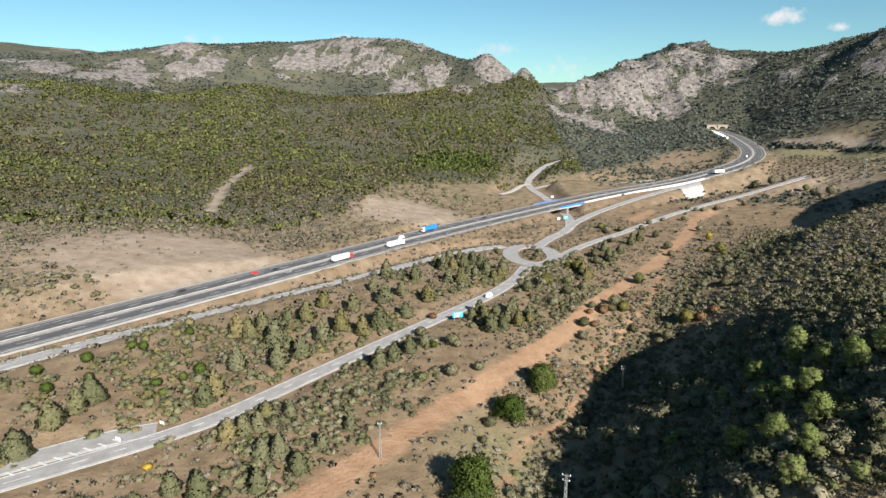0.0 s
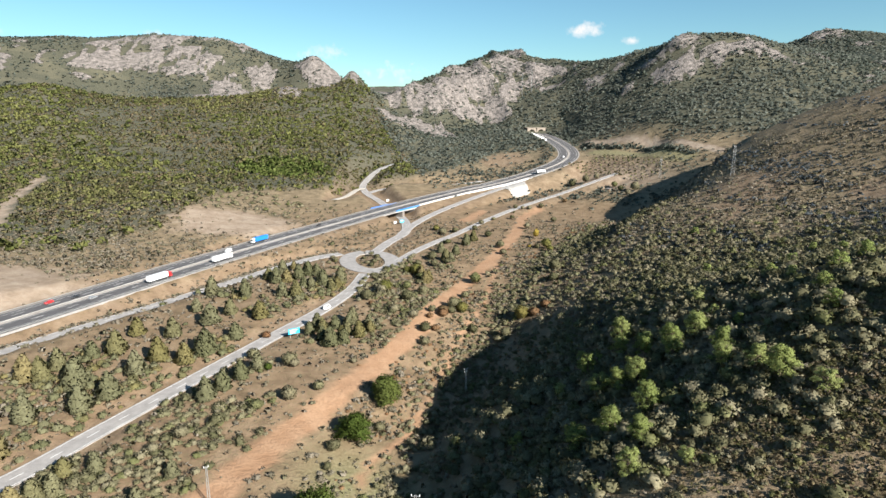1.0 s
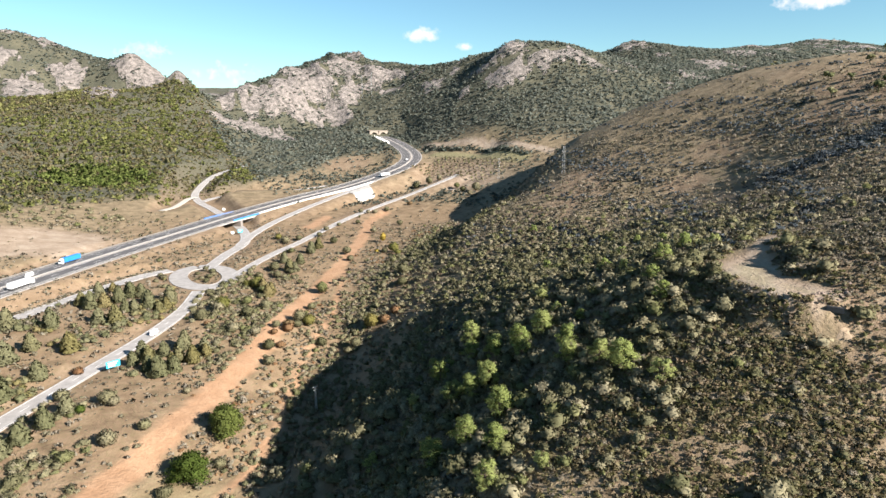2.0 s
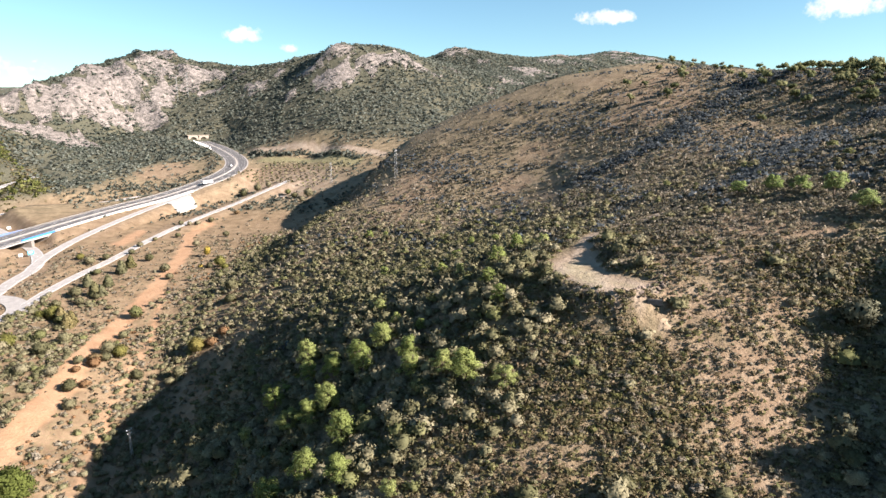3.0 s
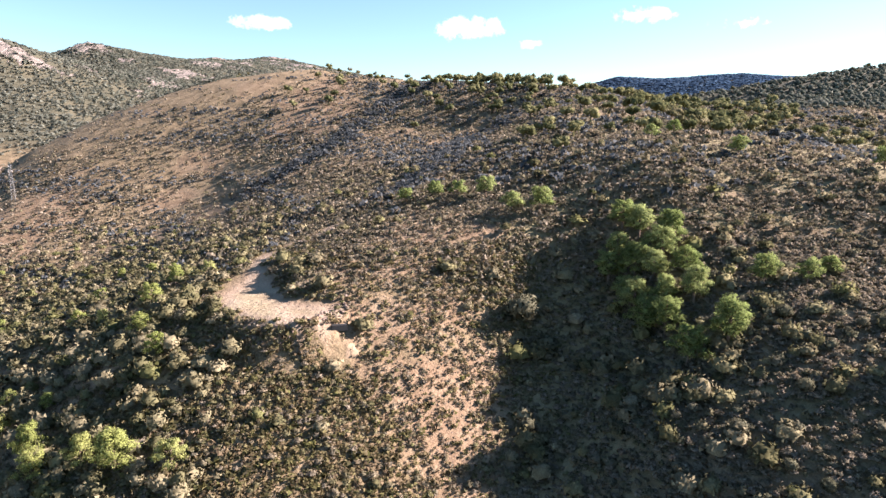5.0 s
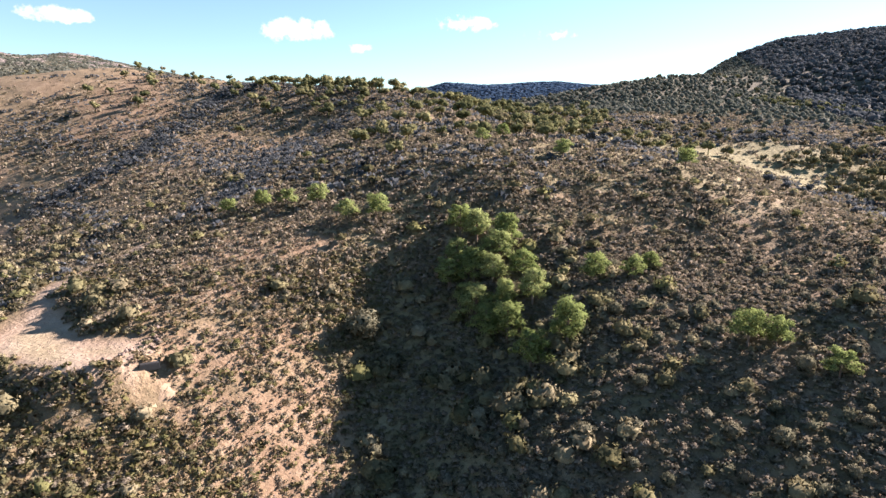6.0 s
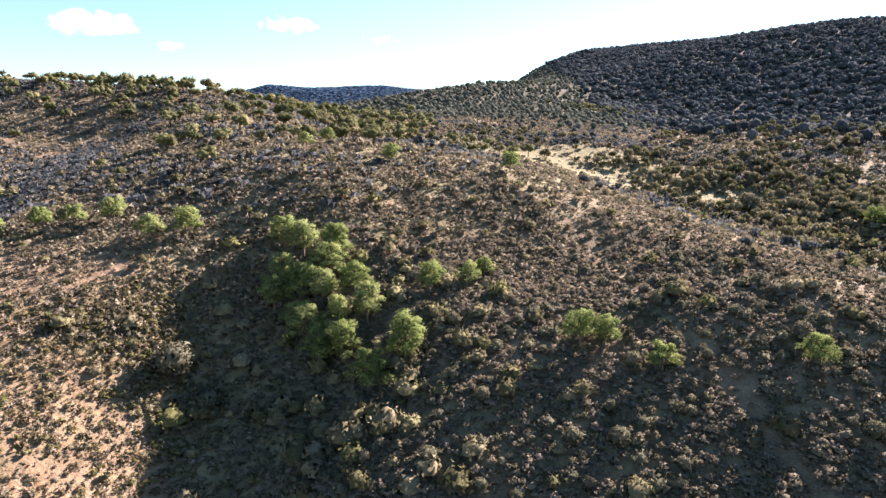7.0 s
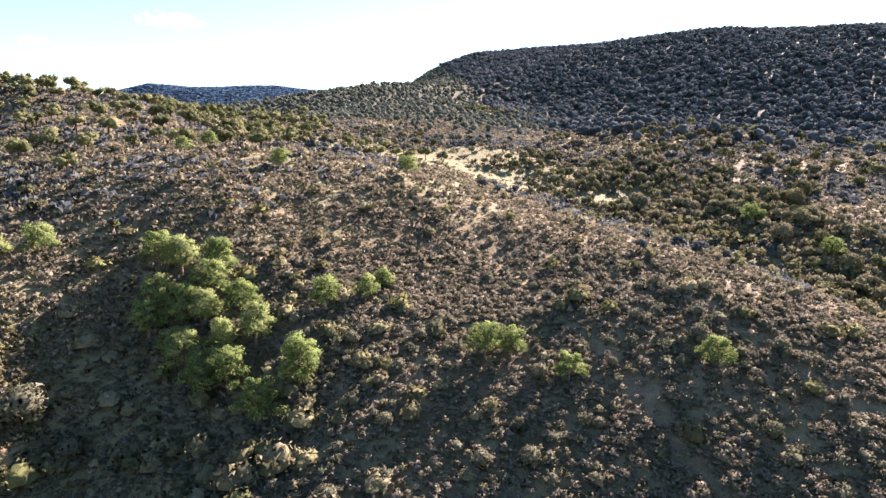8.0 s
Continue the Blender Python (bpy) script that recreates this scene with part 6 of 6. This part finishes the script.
# ---- white barrier on the near edge of the embankment ----
ends = [int(np.hypot(HW[:, 0] - a, HW[:, 1] - b).argmin()) for a, b in ((135, 612), (300, 712))]
PALE_WALL = asphalt("pale_wall", (0.44, 0.42, 0.39), (0.55, 0.53, 0.50))
barrier = tagged(new("barrier_wall"), "low whitish concrete barrier on the highway edge", "barrier")
ribbon("wall", HW[ends[0]:ends[1]], 14.7, 15.2, 1.1, PALE_WALL, barrier, 2.2)
ribbon("coping", HW[ends[0]:ends[1]], 14.6, 15.3, 1.25, PALE_WALL, barrier, 0.14)

# ---- hut by the valley road ----
hut = tagged(new("roadside_hut"), "small pale hut with a flat dark roof", "hut")
part("wall", boxes((-4, 4, -2.2, 2.2, -0.8, 2.8), bevel=0.05), SOIL, hut)
part("roof", boxes((-4.5, 4.5, -2.7, 2.7, 2.8, 3.1), bevel=0.04), DARK_CONCRETE, hut)
part("door", boxes((-0.6, 0.6, -2.26, -2.2, 0.0, 2.1)), BLACK, hut)
part("window", boxes((1.6, 2.8, -2.26, -2.2, 0.9, 1.9)), GLASS, hut)
hut.matrix_basis = Matrix.Translation((358, 612, ground_at(358, 612) + 0.3)) @ Matrix.Rotation(0.7, 4, "Z")

# ---- paved slope beside the highway ----
u, v = np.meshgrid(np.linspace(0, 1, 12), np.linspace(0, 1, 9))
qx = (1 - v) * (257 + 31 * u) + v * (260 + 26 * u)
qy = (1 - v) * (668 + 20 * u) + v * (646 + 17 * u)
qz = ground(qx.ravel(), qy.ravel()) + 0.5
top = np.stack([qx.ravel(), qy.ravel(), qz], -1)
n = len(top)
cells = [(12 * j + i, 12 * j + i + 1, 12 * j + i + 13, 12 * j + i + 12) for j in range(8) for i in range(11)]
border = list(range(12)) + [12 * j + 11 for j in range(1, 9)] + [96 + i for i in range(10, -1, -1)] + [12 * j for j in range(7, 0, -1)]
skirt = [(a, b, b + n, a + n) for a, b in zip(border, border[1:] + border[:1])]
tagged(mesh_object("paved_slope", np.vstack([top, top - (0, 0, 1.5)]), cells + skirt, asphalt("white_concrete", (0.31, 0.29, 0.26), (0.39, 0.37, 0.34))), "whitish concrete-paved embankment slope below the highway", "embankment", kind="structure")

# ---- tunnel mouths ----
tunnel = tagged(new("tunnel_portal"), "concrete portal with two dark arched tunnel mouths", "tunnel", kind="structure")


def arch_wall(x0, x1, top, cx, r, spring):
    """A wall in the plane y = 0 with an arched opening, 2 m thick."""
    bm = bmesh.new()
    outer, inner = [], []
    for k in range(17):
        a = math.pi * k / 16
        inner.append((cx + r * math.cos(a), spring + r * math.sin(a)))
        f = k / 16
        outer.append((x1, spring) if k == 0 else (x0, spring) if k == 16 else (x1 + (x0 - x1) * f, top))
    inner = [(cx + r, -3)] + inner + [(cx - r, -3)]
    outer = [(x1, -3)] + outer + [(x0, -3)]
    rows = [[bm.verts.new((x, y, z)) for x, z in ring] for ring in (outer, inner) for y in (0, 2)]
    for k in range(len(outer) - 1):
        bm.faces.new((rows[0][k], rows[0][k + 1], rows[2][k + 1], rows[2][k]))
        bm.faces.new((rows[2][k], rows[2][k + 1], rows[3][k + 1], rows[3][k]))
        bm.faces.new((rows[0][k], rows[1][k], rows[1][k + 1], rows[0][k + 1]))
    return bm


PORTAL = paint("portal_stone", (0.30, 0.25, 0.20), 0.9)
part("headwall", arch_wall(-17, 0, 9, -8, 5.6, 1.0), PORTAL, tunnel)
part("headwall", arch_wall(0, 17, 9, 8, 5.6, 1.0), PORTAL, tunnel)
part("tunnel_roof", boxes((-17, 17, 2, 15, 8.6, 9.5)), PORTAL, tunnel)
# black slab added behind the arches, standing in for the tunnels' unlit depth
part("black_backing", boxes((-17, 17, 14, 15, -3, 9)), BLACK, tunnel)
part("coping", boxes((-17.5, 17.5, -0.4, 2.4, 9, 9.6)), PORTAL, tunnel)
tunnel.matrix_basis = Matrix.Translation((448, 1016, 61.2)) @ Matrix.Rotation(math.atan2(HW[-1][1] - HW[-6][1], HW[-1][0] - HW[-6][0]) - math.pi / 2, 4, "Z")
n = sides(HW)
for k in range(8):
    i = len(HW) - 6 - 2 * k
    root = tagged(new("noise_panel"), "white panel on the edge of the highway", "panel", "white panels before the tunnel")
    part("panel", boxes((-1.6, 1.6, -0.15, 0.15, 0.4, 3.6), bevel=0.05), WHITE, root)
    part("foot", boxes((-0.3, 0.3, -0.3, 0.3, -2.0, 0.4)), CONCRETE, root)
    root.matrix_basis = Matrix.Translation((*(HW[i, :2] - n[i] * 15.0), HW[i, 2])) @ Matrix.Rotation(0.4, 4, "Z")

# ---- the clearing: stones below its rim, a tarpaulin on a mound ----
def make_stone(r):
    bm = bmesh.new()
    bmesh.ops.create_icosphere(bm, subdivisions=1, radius=r)
    for v in bm.verts:
        v.co *= rng.uniform(0.7, 1.25)
        v.co.z *= 0.7
    data = bpy.data.meshes.new("stone")
    bm.to_mesh(data)
    bm.free()
    data.materials.append(STONE)
    return data


STONES = [make_stone(r) for r in (0.25, 0.35, 0.45, 0.6)]
for k in range(90):
    a = rng.uniform(radians(150), radians(300))
    r = rng.uniform(1.04, 1.32)
    px, py = 147.5 + 11.2 * r * math.cos(a), 103.5 + 12.8 * r * math.sin(a)
    ob = tagged(new("stone", STONES[k % 4]), "grey-red stone below the rim of the clearing", "stone", "stones below the clearing")
    ob.location, ob.rotation_euler = (px, py, ground_at(px, py) + 0.1), (rng.uniform(0, 3), rng.uniform(0, 3), rng.uniform(0, 3))
x, y = thrown(5200, 110, 205, 40, 110)
x, y = kept(x, y, sampled(BARE, x, y) * 0.8)
CHIPS = [core((0.16, 0.13, 0.1)), core((0.12, 0.17, 0.08))]
strew("loose_stones", "small loose stones on the bare soil", "stones", CHIPS, x, y, rng.uniform(0.4, 1.6, len(x)), STONE, (0.6, 1.2), 0.0)
mound = tagged(new("soil_mound"), "pale soil mound with a black tarpaulin beside it", "mound")
bm = bmesh.new()
rings = []
for q in np.linspace(0.02, 1, 8):
    ring = []
    for k in range(18):
        a = 2 * math.pi * k / 18
        r = q * (1 + 0.18 * math.sin(3 * a) + 0.1 * math.sin(5 * a + 1))
        mx, my = 2.0 * r * math.cos(a), 1.6 * r * math.sin(a)
        ring.append(bm.verts.new((mx, my, ground_at(140.5 + mx, 82 + my) - ground_at(140.5, 82) + 0.55 * (1 - q * q) ** 1.5 * rng.uniform(0.85, 1.1) - 0.08 * q)))
    rings.append(ring)
for lower, upper in zip(rings, rings[1:]):
    for k in range(18):
        bm.faces.new((lower[k], upper[k], upper[(k + 1) % 18], lower[(k + 1) % 18]))
bm.faces.new(rings[0])
part("mound_soil", bm, SOIL, mound)
mound.matrix_basis = Matrix.Translation((140.5, 82, ground_at(140.5, 82)))
tarp = tagged(new("tarpaulin"), "black tarpaulin spread over a pit in the soil", "tarpaulin")
part("sheet", boxes((-1.8, 1.8, -0.7, 0.7, -0.3, 0.95, 0.2), bevel=0.1), TARP, tarp)
tarp.matrix_basis = Matrix.Translation((142.5, 85.5, ground_at(142.5, 85.5) + 0.1)) @ Matrix.Rotation(radians(118), 4, "Z")

# ---- clouds, far behind the hills ----
def cloud_material():
    m = bpy.data.materials.new("cloud")
    m.use_nodes = True
    t = m.node_tree
    t.nodes.clear()
    out, em, tr, mx = (t.nodes.new("ShaderNode" + k) for k in ("OutputMaterial", "Emission", "BsdfTransparent", "MixShader"))
    # the sheets glow by themselves, in place of sunlight on the clouds
    em.inputs["Color"].default_value, em.inputs["Strength"].default_value = (1.0, 0.97, 0.95, 1), 0.42
    thin = attribute(t, "thin").outputs["Fac"]
    puff = noise_node(t, 0.012, 6, 0.62)
    a = span(t, scalar(t, "ADD", thin, scalar(t, "MULTIPLY", scalar(t, "SUBTRACT", puff, 0.5), 1.5)), 0.32, 0.95)
    t.links.new(a, mx.inputs[0])
    t.links.new(tr.outputs[0], mx.inputs[1])
    t.links.new(em.outputs[0], mx.inputs[2])
    t.links.new(mx.outputs[0], out.inputs[0])
    return m


CLOUD = cloud_material()


def cloud(x, y, z, wide, high, dense):
    """A soft sheet facing the valley; its density falls off to the edges."""
    u, v = np.meshgrid(np.linspace(-1, 1, 25), np.linspace(-1, 1, 13))
    out = np.array([x, y]) / math.hypot(x, y)
    side = np.array([out[1], -out[0]])
    verts = np.stack([x + side[0] * u * wide, y + side[1] * u * wide, z + v * high], -1).reshape(-1, 3)
    i = np.arange(25 * 13).reshape(13, 25)
    q = np.stack([i[:-1, :-1], i[:-1, 1:], i[1:, 1:], i[1:, :-1]], -1).reshape(-1, 4)
    data = quick_mesh("cloud", verts, q.ravel(), np.full(len(q), 4), CLOUD)
    layer = data.attributes.new("thin", "FLOAT", "POINT")
    fall = np.clip(1 - np.sqrt(u**2 + v**2), 0, 1) ** 0.7 * dense
    layer.data.foreach_set("value", fall.astype(np.float32).ravel())
    tagged(new("backdrop_cloud", data), "small white fair-weather cloud", "cloud", kind="structure")


for row in ((2019, 3814, 614, 170, 75, 1.0), (2262, 3675, 539, 95, 45, 0.8), (348, 4301, 483, 240, 80, 0.6), (833, 4234, 351, 300, 110, 0.55),
            (3710, 2234, 732, 240, 65, 0.95), (4213, 977, 723, 300, 100, 0.95), (4282, 589, 618, 140, 45, 0.7), (4342, -123, 785, 320, 70, 0.75),
            (-679, 4246, 555, 120, 45, 0.6), (-1500, 4000, 520, 200, 50, 0.45), (4250, -700, 700, 220, 50, 0.5)):
    cloud(*row)
